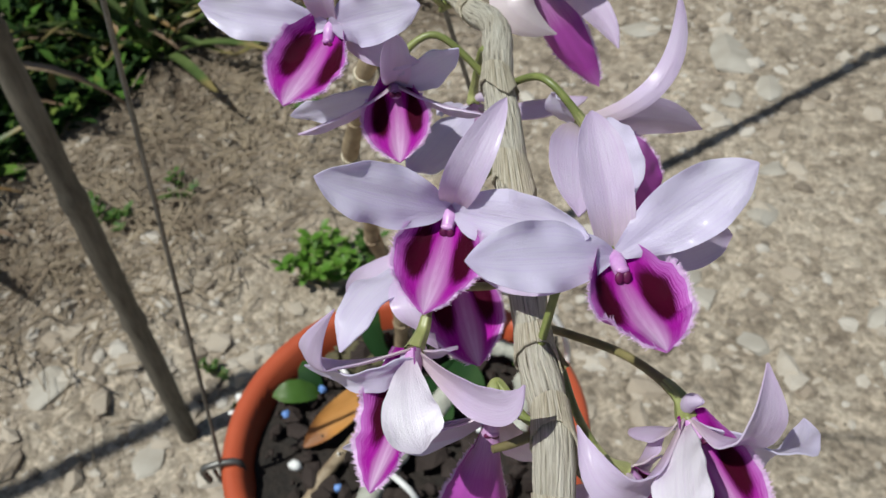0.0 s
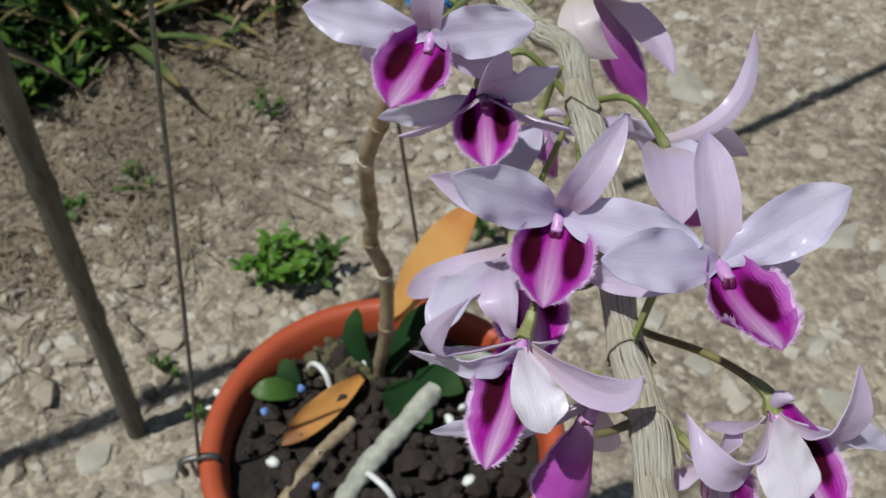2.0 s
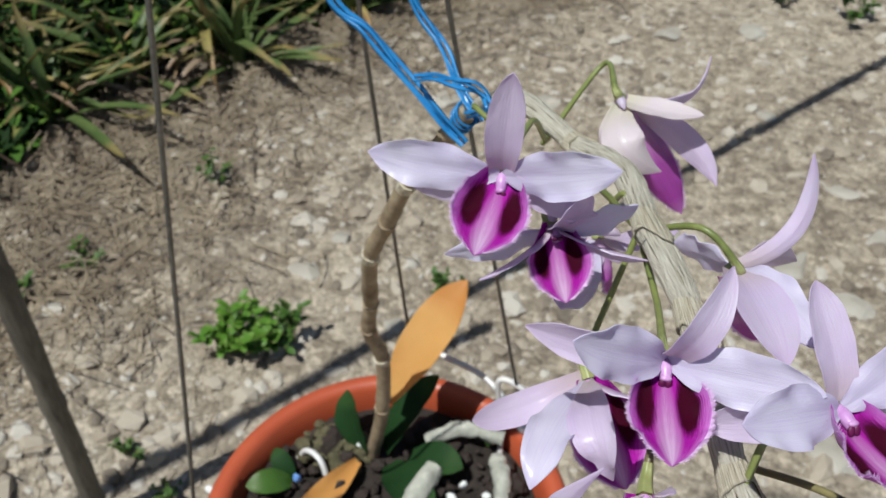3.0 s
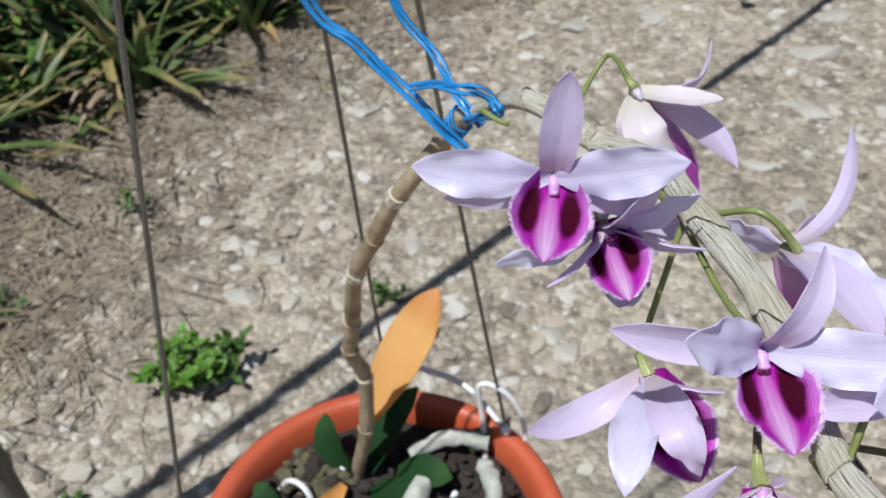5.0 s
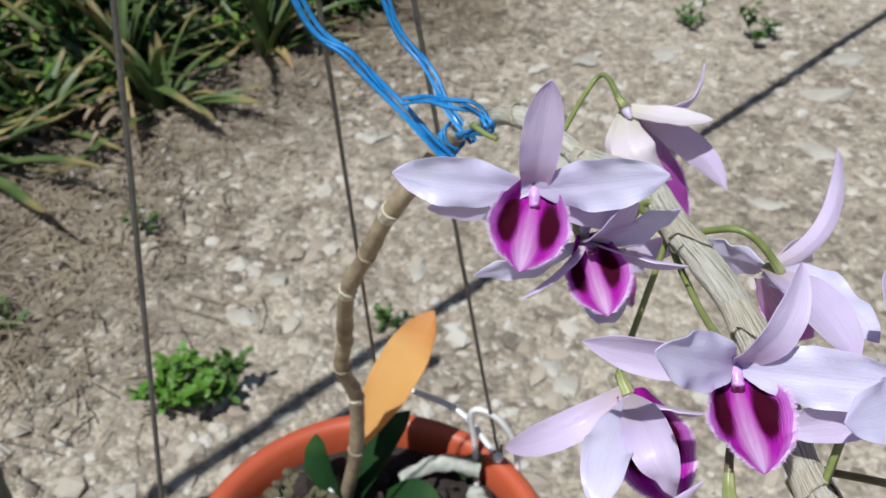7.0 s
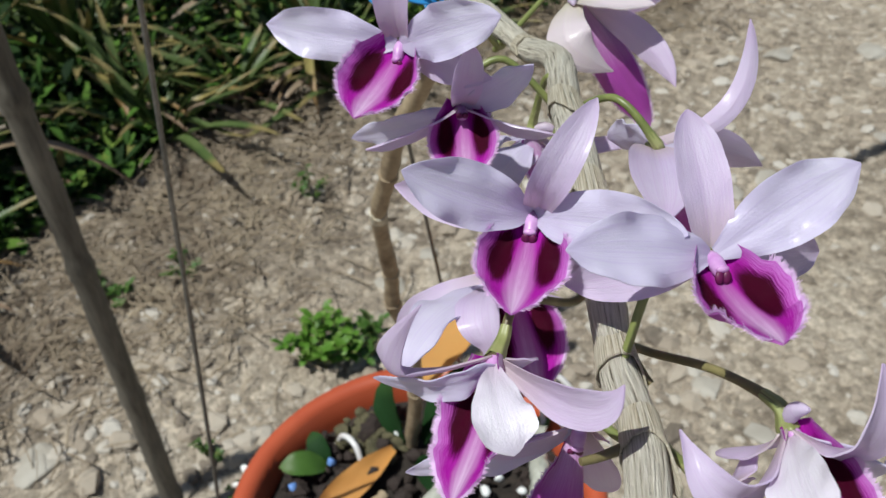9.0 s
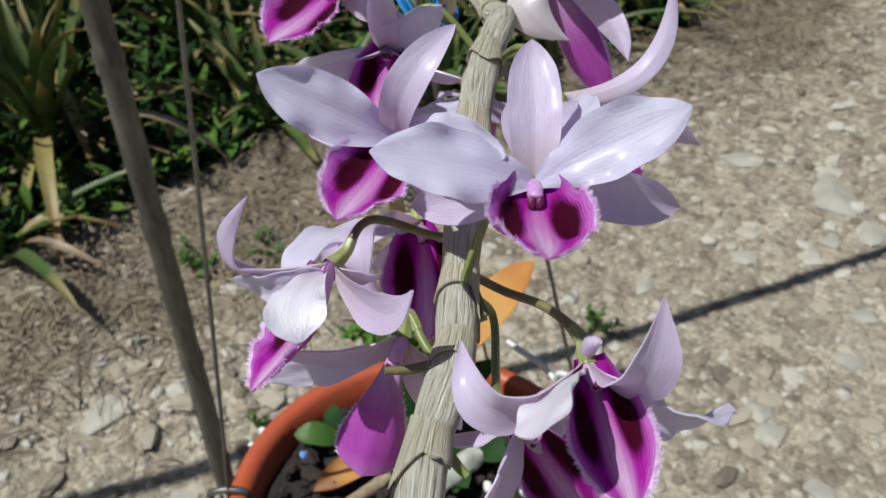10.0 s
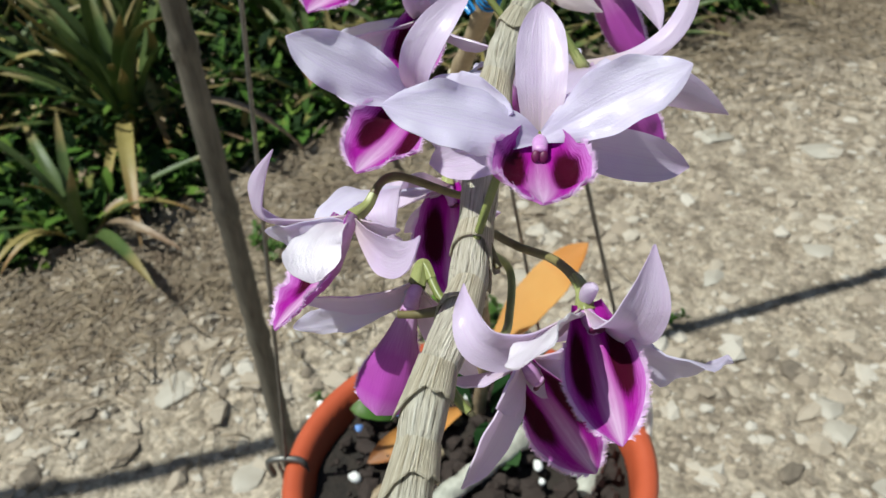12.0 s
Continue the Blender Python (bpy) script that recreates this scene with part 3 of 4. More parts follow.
RIM = [Vector((POT.x + 0.1475 * math.cos(a), POT.y + 0.1475 * math.sin(a), POT.z)) for a in (radians(215), radians(56), radians(100))]
for p in RIM:
    away = (p - POT).normalized()
    wire("hanger_wire", [p + away * 0.006 - Vector((0, 0, 0.018)), p + away * 0.008, p + Vector((0, 0, 0.014)), p.lerp(HOOK, 0.5), HOOK, BEAM], 0.0015, wire_mat, "thin grey steel wire from the pot rim to the line wire", "wire", 7, "hanger wires")

wire("line_wire", [BEAM - ALONG * 2.0, BEAM, BEAM + ALONG * 4.0], 0.0018, wire_mat, "taut grey steel line wire that carries the hanging pot", "wire", 7)


# ---- orchid ----
orchid = thing("orchid_plant", "leafless orchid with hanging canes full of lilac flowers", "orchid")
NODES = [Vector(p) for p in ((-0.0543, 0.2537, 1.0290), (-0.0251, 0.2190, 1.0601), (0.0028, 0.2008, 1.0552), (0.0218, 0.1762, 1.0646), (0.0348, 0.1456, 1.0660), (0.0515, 0.1120, 1.0630), (0.0685, 0.0780, 1.0424), (0.0794, 0.0588, 1.0406), (0.0860, 0.0401, 1.0377), (0.0944, 0.0239, 1.0342), (0.1029, 0.0077, 1.0306))]
STEM = [Vector(p) for p in ((-0.1700, 0.3500, 0.5700), (-0.1700, 0.3500, 0.6000), (-0.1537, 0.3425, 0.6737), (-0.1455, 0.3350, 0.7475), (-0.1501, 0.3265, 0.7851), (-0.1427, 0.3180, 0.8228), (-0.1265, 0.2900, 0.8936), (-0.1092, 0.2790, 0.9316), (-0.0920, 0.2680, 0.9696), (-0.0731, 0.2609, 0.9993), (-0.0543, 0.2537, 1.0290))]


def build_canes():
    m = Mesh()
    tube(m, NODES, lambda s: 0.0039 + 0.0006 * min(1, s * 3.0) + 0.0002 * math.sin(s * 61), 16, 10, 0.10, True, 38.0)
    m.done("cane", cane_mat, orchid)
    m = Mesh()
    tube(m, STEM, lambda s: 0.0061 - 0.0017 * s + 0.0006 * max(0, math.sin(s * 62)) ** 6, 14, 10, 0.06, True, 38.0)
    m.done("stem", stem_mat, orchid)
    rnd = random.Random(3)
    # papery collars at the joints
    for k in (1, 2, 4, 5, 6, 7, 8, 9):
        p = NODES[k]
        w = (NODES[k + 1] - NODES[k - 1]).normalized()
        side = w.orthogonal().normalized()
        up = w.cross(side)
        rows, uvs = [], []
        tear = [rnd.random() for _ in range(28)]
        r0 = 0.0048 if k > 2 else 0.0044
        turn = rnd.uniform(0, 6.283)
        for i in range(8):
            s = i / 7
            row = []
            for j in range(28):
                a = 2 * math.pi * j / 28
                point = max(0.0, math.cos(a - turn)) ** 3
                free = -0.0024 - 0.0092 * point - 0.0014 * tear[j] ** 2
                r = r0 * (0.935 + (0.20 + 0.05 * point) * (1 - s) ** 1.2 + 0.05 * (tear[j] - 0.5) * (1 - s))
                row.append(p + w * (free + (0.0052 - free) * s + 0.0020 * math.sin(a - turn)) * -1 + (side * math.cos(a) + up * math.sin(a)) * r)
            rows.append(row), uvs.append([(j / 28 * 4, s * 0.4) for j in range(28)])
        # the torn edge folds in to the cane
        rows.insert(0, [q + (p - q) * 0.10 for q in rows[0]])
        uvs.insert(0, uvs[0])
        m = Mesh()
        m.grid(rows, uvs, True)
        m.done("sheath", sheath_mat, orchid)
    # flaking rings at the joints of the stem
    for k in (1, 2, 3, 4, 5, 6, 7):
        p = STEM[k + 1]
        w = (STEM[k + 2] - STEM[k]).normalized()
        m = Mesh()
        r0 = 0.0061 - 0.0017 * (k + 1) / 10
        tube(m, [p - w * 0.003, p, p + w * (0.003 + 0.002 * (k % 2))], lambda s: r0 * (1.02 + 0.16 * s), 14, 2, 0.16)
        m.done("joint", sheath_mat if k in (2, 5, 7) else stem_mat, orchid)


build_canes()


def ellipsoid(mesh, centre, axes, rings=8, sides=12):
    """A closed rounded body on three half-axes."""
    a, b, e = (Vector(q) for q in axes)
    rows = [[centre + a * math.cos(math.pi * i / rings) + (b * math.cos(2 * math.pi * j / sides) + e * math.sin(2 * math.pi * j / sides)) * max(0.01, math.sin(math.pi * i / rings)) for j in range(sides)] for i in range(rings + 1)]
    mesh.grid(rows, [[(j / sides, i / rings) for j in range(sides)] for i in range(rings + 1)], True)


def lip_blade(mesh, base, tip, face, width, seed, sleeve, nu=24, nv=17, thick=0.0005):
    """The lip: a trough round the column that opens into a broad downy blade with a small point."""
    base, tip = Vector(base), Vector(tip)
    span = tip - base
    length, along = span.length, span.normalized()
    across = along.cross(Vector(face)).normalized()
    face = across.cross(along).normalized()
    c1 = base + span * 0.38 - face * length * 0.10
    c2 = base + span * 0.78 - face * length * 0.02
    line = []
    for i in range(nu + 1):
        t = i / nu
        line.append(base * (1 - t) ** 3 + c1 * 3 * t * (1 - t) ** 2 + c2 * 3 * t * t * (1 - t) + tip * t ** 3)
    top, low, uvs = [], [], []
    for i in range(nu + 1):
        u = i / nu
        way = (line[min(i + 1, nu)] - line[max(i - 1, 0)]).normalized()
        side = way.cross(face).normalized()
        normal = side.cross(way).normalized()
        if sleeve and u < 0.72:
            k = 0.36 + 0.64 * math.sin(math.pi / 2 * u / 0.72) ** 1.8
        elif sleeve:
            k = max(0.05, max(0.0, 1 - ((u - 0.72) / 0.28) ** 2.4) ** 0.6)
        elif u < 0.42:
            k = 0.62 + 0.38 * math.sin(math.pi * u / 0.84)
        else:
            x = (u - 0.42) / 0.58
            k = max(0.02, max(0.0, 1 - x * x) ** 0.92 * (1 - 0.10 * x))
        h = width * 0.5 * k
        bend = (2.5 - 1.7 * u) if sleeve else 1.75 - 1.2 * min(1.0, u / 0.55) ** 1.1 - 0.30 * max(0.0, u - 0.5)
        row, under, q = [], [], []
        for j in range(nv):
            v = 2 * j / (nv - 1) - 1
            rip = h * v * v * min(1.0, u * 3) * (0.07 * math.sin(17 * u + 3 * v + seed) + 0.05 * math.sin(41 * u - 5 * v + 2 * seed))
            crease = -0.05 * h * math.exp(-(v / 0.14) ** 2)
            lobe = 0.16 * h * math.exp(-((abs(v) - 0.55) / 0.3) ** 2) * math.sin(math.pi * min(1.0, u * 1.3))
            p = line[i] + side * (h * math.sin(bend * v) / bend) + normal * (h * (1 - math.cos(bend * v)) / bend + rip + crease - lobe)
            row.append(p + normal * thick * 0.5), under.append(p - normal * thick * 0.5), q.append((u, v))
        top.append(row), low.append(under), uvs.append(q)
    mesh.grid(top, uvs)
    first = len(mesh.f)
    mesh.grid([list(reversed(r)) for r in low], [list(reversed(q)) for q in uvs])
    mesh.m.update({k: 1 for k in range(first, len(mesh.f))})
    ring = [(i, 0) for i in range(nu + 1)] + [(nu, j) for j in range(1, nv)] + [(i, nv - 1) for i in range(nu - 1, -1, -1)] + [(0, j) for j in range(nv - 2, 0, -1)]
    mesh.grid([[low[i][j] for i, j in ring], [top[i][j] for i, j in ring]], [[uvs[i][j] for i, j in ring]] * 2, True)
    return top


def flower(c, do, pl, pr, sl, sr, lip, lw, root, wide=0.0146, slim=0.0116, dark=False, bend=None, seed=1, bow=(0.08, 0.08, 0.10, 0.08, 0.08), via=(None,) * 5, facing=(None,) * 5, widths=(1, 1, 1, 1, 1), kinds="ssspp", lipface=None, sleeve=False):
    c, do, pl, pr, sl, sr, lip = (Vector(q) for q in (c, do, pl, pr, sl, sr, lip))
    face = (pr - pl).cross(do - c)
    if face.dot(lip - c) < 0:
        face = -face
    n = (face.normalized() + (lip - c).normalized() * 0.5).normalized()
    up = (c - lip - n * (c - lip).dot(n)).normalized()
    core = Mesh()
    # column: a short hooded post above the lip, white towards its head
    side = up.cross(n).normalized()
    tip = c + n * 0.0036 - up * 0.0031
    tube(core, [c - n * 0.0030, c + n * 0.0004 - up * 0.0008, c + n * 0.0022 - up * 0.0020, tip], lambda s: 0.0012 + 0.0005 * math.sin(math.pi * min(1.0, 0.15 + 0.75 * s)), 14, 5)
    f = core.done("flower", column_mat, orchid)
    cap = Mesh()
    ellipsoid(cap, tip + n * 0.0002 + up * 0.0010, (n * 0.0008, up * 0.0008, side * 0.0015))
    cap.done("anther_cap", cap_mat, f)
    for way in (-1, 1):
        pol = Mesh()
        ellipsoid(pol, tip + n * 0.0005 - up * 0.0006 + side * way * 0.0008, (n * 0.0006, up * 0.0014, side * 0.0010))
        pol.done("pollen_pouch", anther_mat, f)
    for k, (q, kind) in enumerate(zip((sl, sr, do, pl, pr), kinds)):
        sepal = kind in "sc"
        mat, name, cup, wav = (sepal_mat, "sepal", 0.52, 0.05) if sepal else (petal_mat, "petal", 0.27, 0.19)
        w = slim if k < 3 else wide
        if kind == "w":
            mat, cup, wav = sunlit_white_petal_mat, 0.20, 0.14
        if kind == "c":
            mat, name = cream_sepal_mat, "sepal"
        m = Mesh()
        back = -n * (0.00131 if name == "sepal" else 0.00033)
        blade(m, c + back + (q - c).normalized() * 0.00082, q, facing[k] or (n + Vector((0, 0, 0.5 if k > 2 else 0.0))), w * widths[k], 0.14 if k == 2 else bow[k], 0.0, cup, wav, (0.10, 0.74, 0.14) if kind == "w" else ((0.60 if k == 2 else 0.40) if k < 3 else 0.20, 0.46, 0.03), 20, 13, 0.00041, 0.0, seed * 1.7 + k, 0.16 if k == 2 else 0.05, 0.72 if k == 2 else 1.0 if sepal else 0.85, via[k], 0.07)
        m.done(name, mat, f)
    m = Mesh()
    hold = Vector(lipface) if lipface else (up * 0.55 + n).normalized()
    top = lip_blade(m, c - n * 0.0024 - up * 0.0008, lip, hold, lw * 1.17, seed, sleeve)
    # fine fringe of hairs round the rim
    rnd = random.Random(seed)
    nv = len(top[0]) - 1
    for j0, j1 in ((0, 1), (nv, nv - 1)):
        for i in range(6, 23):
            for s in range(26):
                t = s / 26
                p = top[i][j0].lerp(top[i + 1][j0], t)
                q = top[i][j1].lerp(top[i + 1][j1], t)
                out = (p - q).normalized() + Vector((rnd.uniform(-0.5, 0.5), rnd.uniform(-0.5, 0.5), rnd.uniform(-0.5, 0.5)))
                way = (top[i + 1][j0] - top[i][j0]).normalized() * 0.00017
                b = len(m.v)
                m.v.extend((p - way, p + way, p + out.normalized() * rnd.uniform(0.0008, 0.0019)))
                m.t.extend([(0.95, 2.0)] * 3)
                m.f.append((b, b + 1, b + 2))
    m.done("lip", lip_mat, f).data.materials.append(lip_outer_mat)
    m = Mesh()
    root = Vector(root)
    back = c - n * 0.00369
    mid = Vector(bend) if bend else root.lerp(back, 0.55) - n * 0.00656 + Vector((0, 0, 0.0082))
    foot = min((a.lerp(b, q / 8) for a, b in zip(NODES, NODES[1:]) for q in range(9)), key=lambda p: (p - root).length)
    start = [foot, root] if (foot - root).length > 0.00246 else [foot]
    run, _ = tube(m, [*start, mid, back - n * 0.00328, back + n * 0.00246], lambda s: 0.00107 + 0.00074 * max(0, s - 0.6) / 0.4, 9, 8)
    m.done("flower_stalk", stalk_dark_mat if dark else stalk_mat, f)
    # ribbed green ovary behind the flower, and the blunt chin below it
    m = Mesh()
    pts, left = [run[-1]], 0.00902
    for q in reversed(run[:-1]):
        if left > 0:
            left -= (q - pts[-1]).length
            pts.append(q)
    pts, ways = smooth_path(pts[::-1], 2)
    side = ways[0].orthogonal().normalized()
    rows, uvs = [], []
    for i, (p, w) in enumerate(zip(pts, ways)):
        s = i / (len(pts) - 1)
        side = (side - w * side.dot(w)).normalized()
        over = w.cross(side)
        r = 0.00123 + 0.00098 * s
        rows.append([p + (side * math.cos(a * 0.2618) + over * math.sin(a * 0.2618)) * r * (1 + 0.09 * math.cos(a * 0.2618 * 6)) for a in range(24)])
        uvs.append([(a / 24, s) for a in range(24)])
    m.grid(rows, uvs, True)
    m.done("ovary", ovary_mat, f)
    m = Mesh()
    tube(m, [c - n * 0.00287 - up * 0.00033, c - n * 0.00426 - up * 0.0041, c - n * 0.00344 - up * 0.00754], lambda s: 0.00172 * math.sin(math.pi * (0.20 + 0.76 * s)) ** 0.7, 14, 6, 0.05)
    m.done("chin", sepal_mat, f)
    return f


# flowers along the cane
flower(c=(-0.0095, 0.1344, 1.0847), do=(-0.0066, 0.1319, 1.1206), pl=(-0.0498, 0.1305, 1.0886), pr=(0.0257, 0.1232, 1.1012), sl=(-0.0458, 0.1564, 1.0582), sr=(0.0203, 0.1286, 1.0814), lip=(-0.0099, 0.1070, 1.0768), lw=0.0204, root=(-0.0100, 0.2068, 1.0516), seed=1, lipface=(0.10, -0.72, 0.68))
flower(c=(0.0065, 0.1373, 1.0657), do=(0.0182, 0.1220, 1.0932), pl=(-0.0251, 0.1268, 1.0570), pr=(0.0308, 0.1311, 1.0854), sl=(-0.0086, 0.1081, 1.0669), sr=(0.0362, 0.1315, 1.0656), lip=(0.0151, 0.1188, 1.0543), lw=0.0176, root=(0.0314, 0.1528, 1.0594), seed=2, widths=[0.75, 0.8, 0.75, 0.65, 0.7], lipface=(0.3, -0.75, 0.6))
flower(c=(0.0159, 0.2152, 1.0676), do=(0.0452, 0.2044, 1.0730), pl=(0.0442, 0.2500, 1.0725), pr=(0.0543, 0.2011, 1.0471), sl=(0.0343, 0.1976, 1.0519), sr=(0.0244, 0.2057, 1.0469), lip=(0.0446, 0.2131, 1.0232), lw=0.0134, root=(-0.0100, 0.2068, 1.0516), seed=3, bend=(0.0043, 0.2428, 1.0669), via=[(0.0203, 0.1930, 1.0639), (0.0161, 0.2024, 1.0586), (0.0310, 0.2071, 1.0708), (0.0375, 0.2304, 1.0623), (0.0400, 0.2093, 1.0589)], facing=[None, None, (-0.309, -0.059, 0.949), (-0.821, 0.354, 0.449), None], widths=[1.35, 1.2, 0.9, 0.6, 0.75], kinds='cccss')
flower(c=(0.0454, 0.0885, 1.0703), do=(0.0562, 0.1001, 1.0954), pl=(0.0237, 0.0708, 1.0894), pr=(0.0808, 0.0797, 1.0798), sl=(0.0084, 0.0923, 1.0690), sr=(0.0608, 0.1031, 1.0442), lip=(0.0505, 0.0611, 1.0658), lw=0.0184, root=(0.0314, 0.1528, 1.0594), seed=4, bend=(0.0407, 0.1271, 1.0547), via=[None, None, (0.0523, 0.0862, 1.0863), None, None], widths=[1, 1, 0.8, 1, 1])
flower(c=(0.0856, 0.0824, 1.0734), do=(0.0747, 0.1007, 1.0951), pl=(0.0621, 0.0608, 1.0855), pr=(0.1086, 0.1039, 1.0864), sl=(0.0556, 0.0800, 1.0599), sr=(0.1051, 0.1145, 1.0556), lip=(0.1014, 0.0595, 1.0754), lw=0.0186, root=(0.0702, 0.0760, 1.0436), seed=5)
flower(c=(0.0464, 0.0595, 1.0520), do=(0.0178, 0.0557, 1.0412), pl=(0.0358, 0.0510, 1.0727), pr=(0.0762, 0.0523, 1.0634), sl=(0.0607, 0.0357, 1.0560), sr=(0.0524, 0.0701, 1.0453), lip=(0.0483, 0.0312, 1.0402), lw=0.0165, root=(0.0532, 0.0949, 1.0417), seed=6, bend=(0.0464, 0.0765, 1.0555), dark=True, via=[(0.0546, 0.0432, 1.0594), None, (0.0397, 0.0508, 1.0511), (0.0278, 0.0486, 1.0535), (0.0681, 0.0509, 1.0556)], facing=[(0.30, -0.40, 0.87), None, None, (0.319, 0.747, 0.584), None], widths=[1.05, 0.6, 0.6, 0.55, 0.62], kinds='wspss', lipface=(-0.398, -0.583, 0.708))
flower(c=(0.1065, 0.0665, 1.0455), do=(0.0929, 0.0740, 1.0259), pl=(0.0871, 0.0516, 1.0560), pr=(0.1185, 0.0707, 1.0658), sl=(0.1118, 0.0362, 1.0590), sr=(0.1292, 0.0874, 1.0296), lip=(0.1248, 0.0491, 1.0343), lw=0.0146, root=(0.0742, 0.0877, 1.0378), seed=7, bend=(0.0894, 0.0809, 1.0440), dark=True, via=[None, (0.1249, 0.0716, 1.0372), None, (0.0994, 0.0444, 1.0504), (0.1185, 0.0629, 1.0516)], widths=[1.05, 1.1, 0.7, 0.7, 0.85], facing=[(-0.50, -0.38, 0.78), None, None, None, None], kinds='wpsss', lipface=(0.45, -0.6, 0.66))
flower(c=(0.0601, 0.1422, 1.0592), do=(0.0777, 0.1711, 1.0853), pl=(0.0427, 0.1617, 1.0481), pr=(0.0857, 0.1866, 1.0311), sl=(0.0742, 0.0939, 1.0714), sr=(0.0826, 0.1075, 1.0668), lip=(0.0813, 0.1490, 1.0288), lw=0.0185, root=(0.0314, 0.1528, 1.0594), seed=8, via=[None, None, (0.0773, 0.1588, 1.0663), None, (0.0732, 0.1657, 1.0472)], facing=[(0.25, -0.72, 0.65), (0.35, -0.70, 0.62), None, None, None], widths=[1.45, 1.5, 0.55, 0.9, 0.9], kinds='spsps')
flower(c=(0.0252, 0.1195, 1.0208), do=(-0.0118, 0.1136, 0.9951), pl=(0.0168, 0.0704, 1.0283), pr=(0.0382, 0.0842, 1.0224), sl=(0.0479, 0.1161, 1.0222), sr=(0.0132, 0.1099, 1.0061), lip=(0.0426, 0.0980, 0.9997), lw=0.0225, root=(0.0314, 0.1528, 1.0594), seed=9, bend=(0.0223, 0.1314, 1.0237), via=[None, None, (0.0060, 0.1066, 1.0161), (0.0190, 0.0885, 1.0325), (0.0298, 0.0906, 1.0365)], facing=[None, None, (-0.147, -0.628, 0.764), (-0.193, -0.611, 0.768), (-0.235, -0.618, 0.75)], widths=[0.9, 0.8, 0.95, 0.95, 0.95], kinds='sssps', lipface=(0.2, -0.7, 0.65))
flower(c=(0.0663, 0.0582, 1.0405), do=(0.0391, 0.0470, 1.0328), pl=(0.0245, 0.0521, 1.0140), pr=(0.0702, 0.0728, 1.0019), sl=(0.0398, 0.0552, 1.0240), sr=(0.0662, 0.0763, 1.0165), lip=(0.0651, 0.0410, 1.0143), lw=0.0170, root=(0.0778, 0.0615, 1.0368), bend=(0.0725, 0.0602, 1.0396), seed=10, widths=[0.64, 0.64, 0.69, 0.55, 0.64], kinds='sssps', lipface=(-0.433, 0.438, -0.788), sleeve=True)
flower(c=(0.0970, 0.0580, 1.0330), do=(0.0989, 0.0739, 1.0277), pl=(0.0973, 0.0328, 1.0191), pr=(0.1000, 0.0429, 1.0355), sl=(0.0993, 0.0715, 1.0185), sr=(0.0805, 0.0499, 1.0272), lip=(0.1094, 0.0664, 0.9980), lw=0.0150, root=(0.0685, 0.0915, 1.0257), seed=11, bend=(0.0790, 0.0761, 1.0242), widths=[0.9, 0.9, 0.9, 0.8, 0.8], kinds='sssss', lipface=(0.4, -0.6, 0.7))
flower(c=(0.0176, 0.1636, 1.0433), do=(0.0443, 0.1993, 1.0275), pl=(0.0130, 0.1258, 1.0446), pr=(0.0048, 0.1676, 1.0391), sl=(0.0272, 0.1688, 1.0335), sr=(0.0143, 0.1517, 1.0378), lip=(0.0253, 0.1624, 1.0216), lw=0.0168, root=(0.0314, 0.1528, 1.0594), seed=12)

# bracts and dry stubs on the cane
for k, (a, b, mat) in enumerate((((0.0775, 0.0575, 1.0410), (0.0690, 0.0492, 1.0413), stalk_dark_mat), ((0.0888, 0.0417, 1.0365), (0.0942, 0.0412, 1.0325), stalk_mat), ((0.0706, 0.0800, 1.0440), (0.0755, 0.0775, 1.0365), sheath_mat), ((0.0715, 0.0790, 1.0445), (0.0768, 0.0765, 1.0395), stalk_dark_mat), ((-0.0410, 0.2160, 1.0560), (-0.0295, 0.2030, 1.0585), stalk_mat), ((0.0360, 0.1440, 1.0640), (0.0415, 0.1370, 1.0600), stalk_dark_mat))):
    m = Mesh()
    a, b = Vector(a), Vector(b)
    tube(m, [a, a.lerp(b, 0.6) + Vector((0, 0, -0.0006)), b], lambda s: 0.0012 - 0.0003 * s, 8, 4, 0.1)
    m.done("stub", mat, orchid)


# leaves of the orchid in the pot
def leaf(points_base, tip, face, width, mat, name, parent=None, bulge=0.1, cup=0.4, seed=0.0, wave=0.05, shape=(0.3, 0.5, 0.04)):
    m = Mesh()
    lift = Vector((0, 0, 0.012))
    blade(m, Vector(points_base) + lift, Vector(tip) + lift, face, width, bulge, 0.0, cup, wave, shape, 18, 9, 0.0009, 0.0, seed)
    return m.done(name, mat, parent)


leaf((-0.152, 0.352, 0.665), (-0.105, 0.425, 0.748), (-0.25, -0.7, 0.75), 0.041, orange_leaf_mat, "leaf", orchid, 0.03, 0.35, 2.0)
leaf((-0.158, 0.352, 0.592), (-0.122, 0.398, 0.655), (-0.5, -0.6, 0.6), 0.030, deep_leaf_mat, "leaf", orchid, 0.12)
leaf((-0.150, 0.340, 0.592), (-0.105, 0.300, 0.600), (0, 0, 1), 0.040, deep_leaf_mat, "leaf", orchid, 0.15)
leaf((-0.175, 0.345, 0.592), (-0.200, 0.375, 0.635), (-0.4, -0.8, 0.3), 0.034, deep_leaf_mat, "leaf", orchid, 0.12)
leaf((-0.135, 0.355, 0.592), (-0.085, 0.345, 0.606), (0.1, -0.3, 1), 0.030, deep_leaf_mat, "leaf", orchid, 0.15)
leaf((-0.225, 0.300, 0.590), (-0.255, 0.276, 0.604), (0.2, -0.3, 1), 0.022, weed_mat, "leaf", orchid, 0.2)
leaf((-0.225, 0.303, 0.590), (-0.248, 0.317, 0.606), (0, -0.5, 1), 0.018, deep_leaf_mat, "leaf", orchid, 0.2)
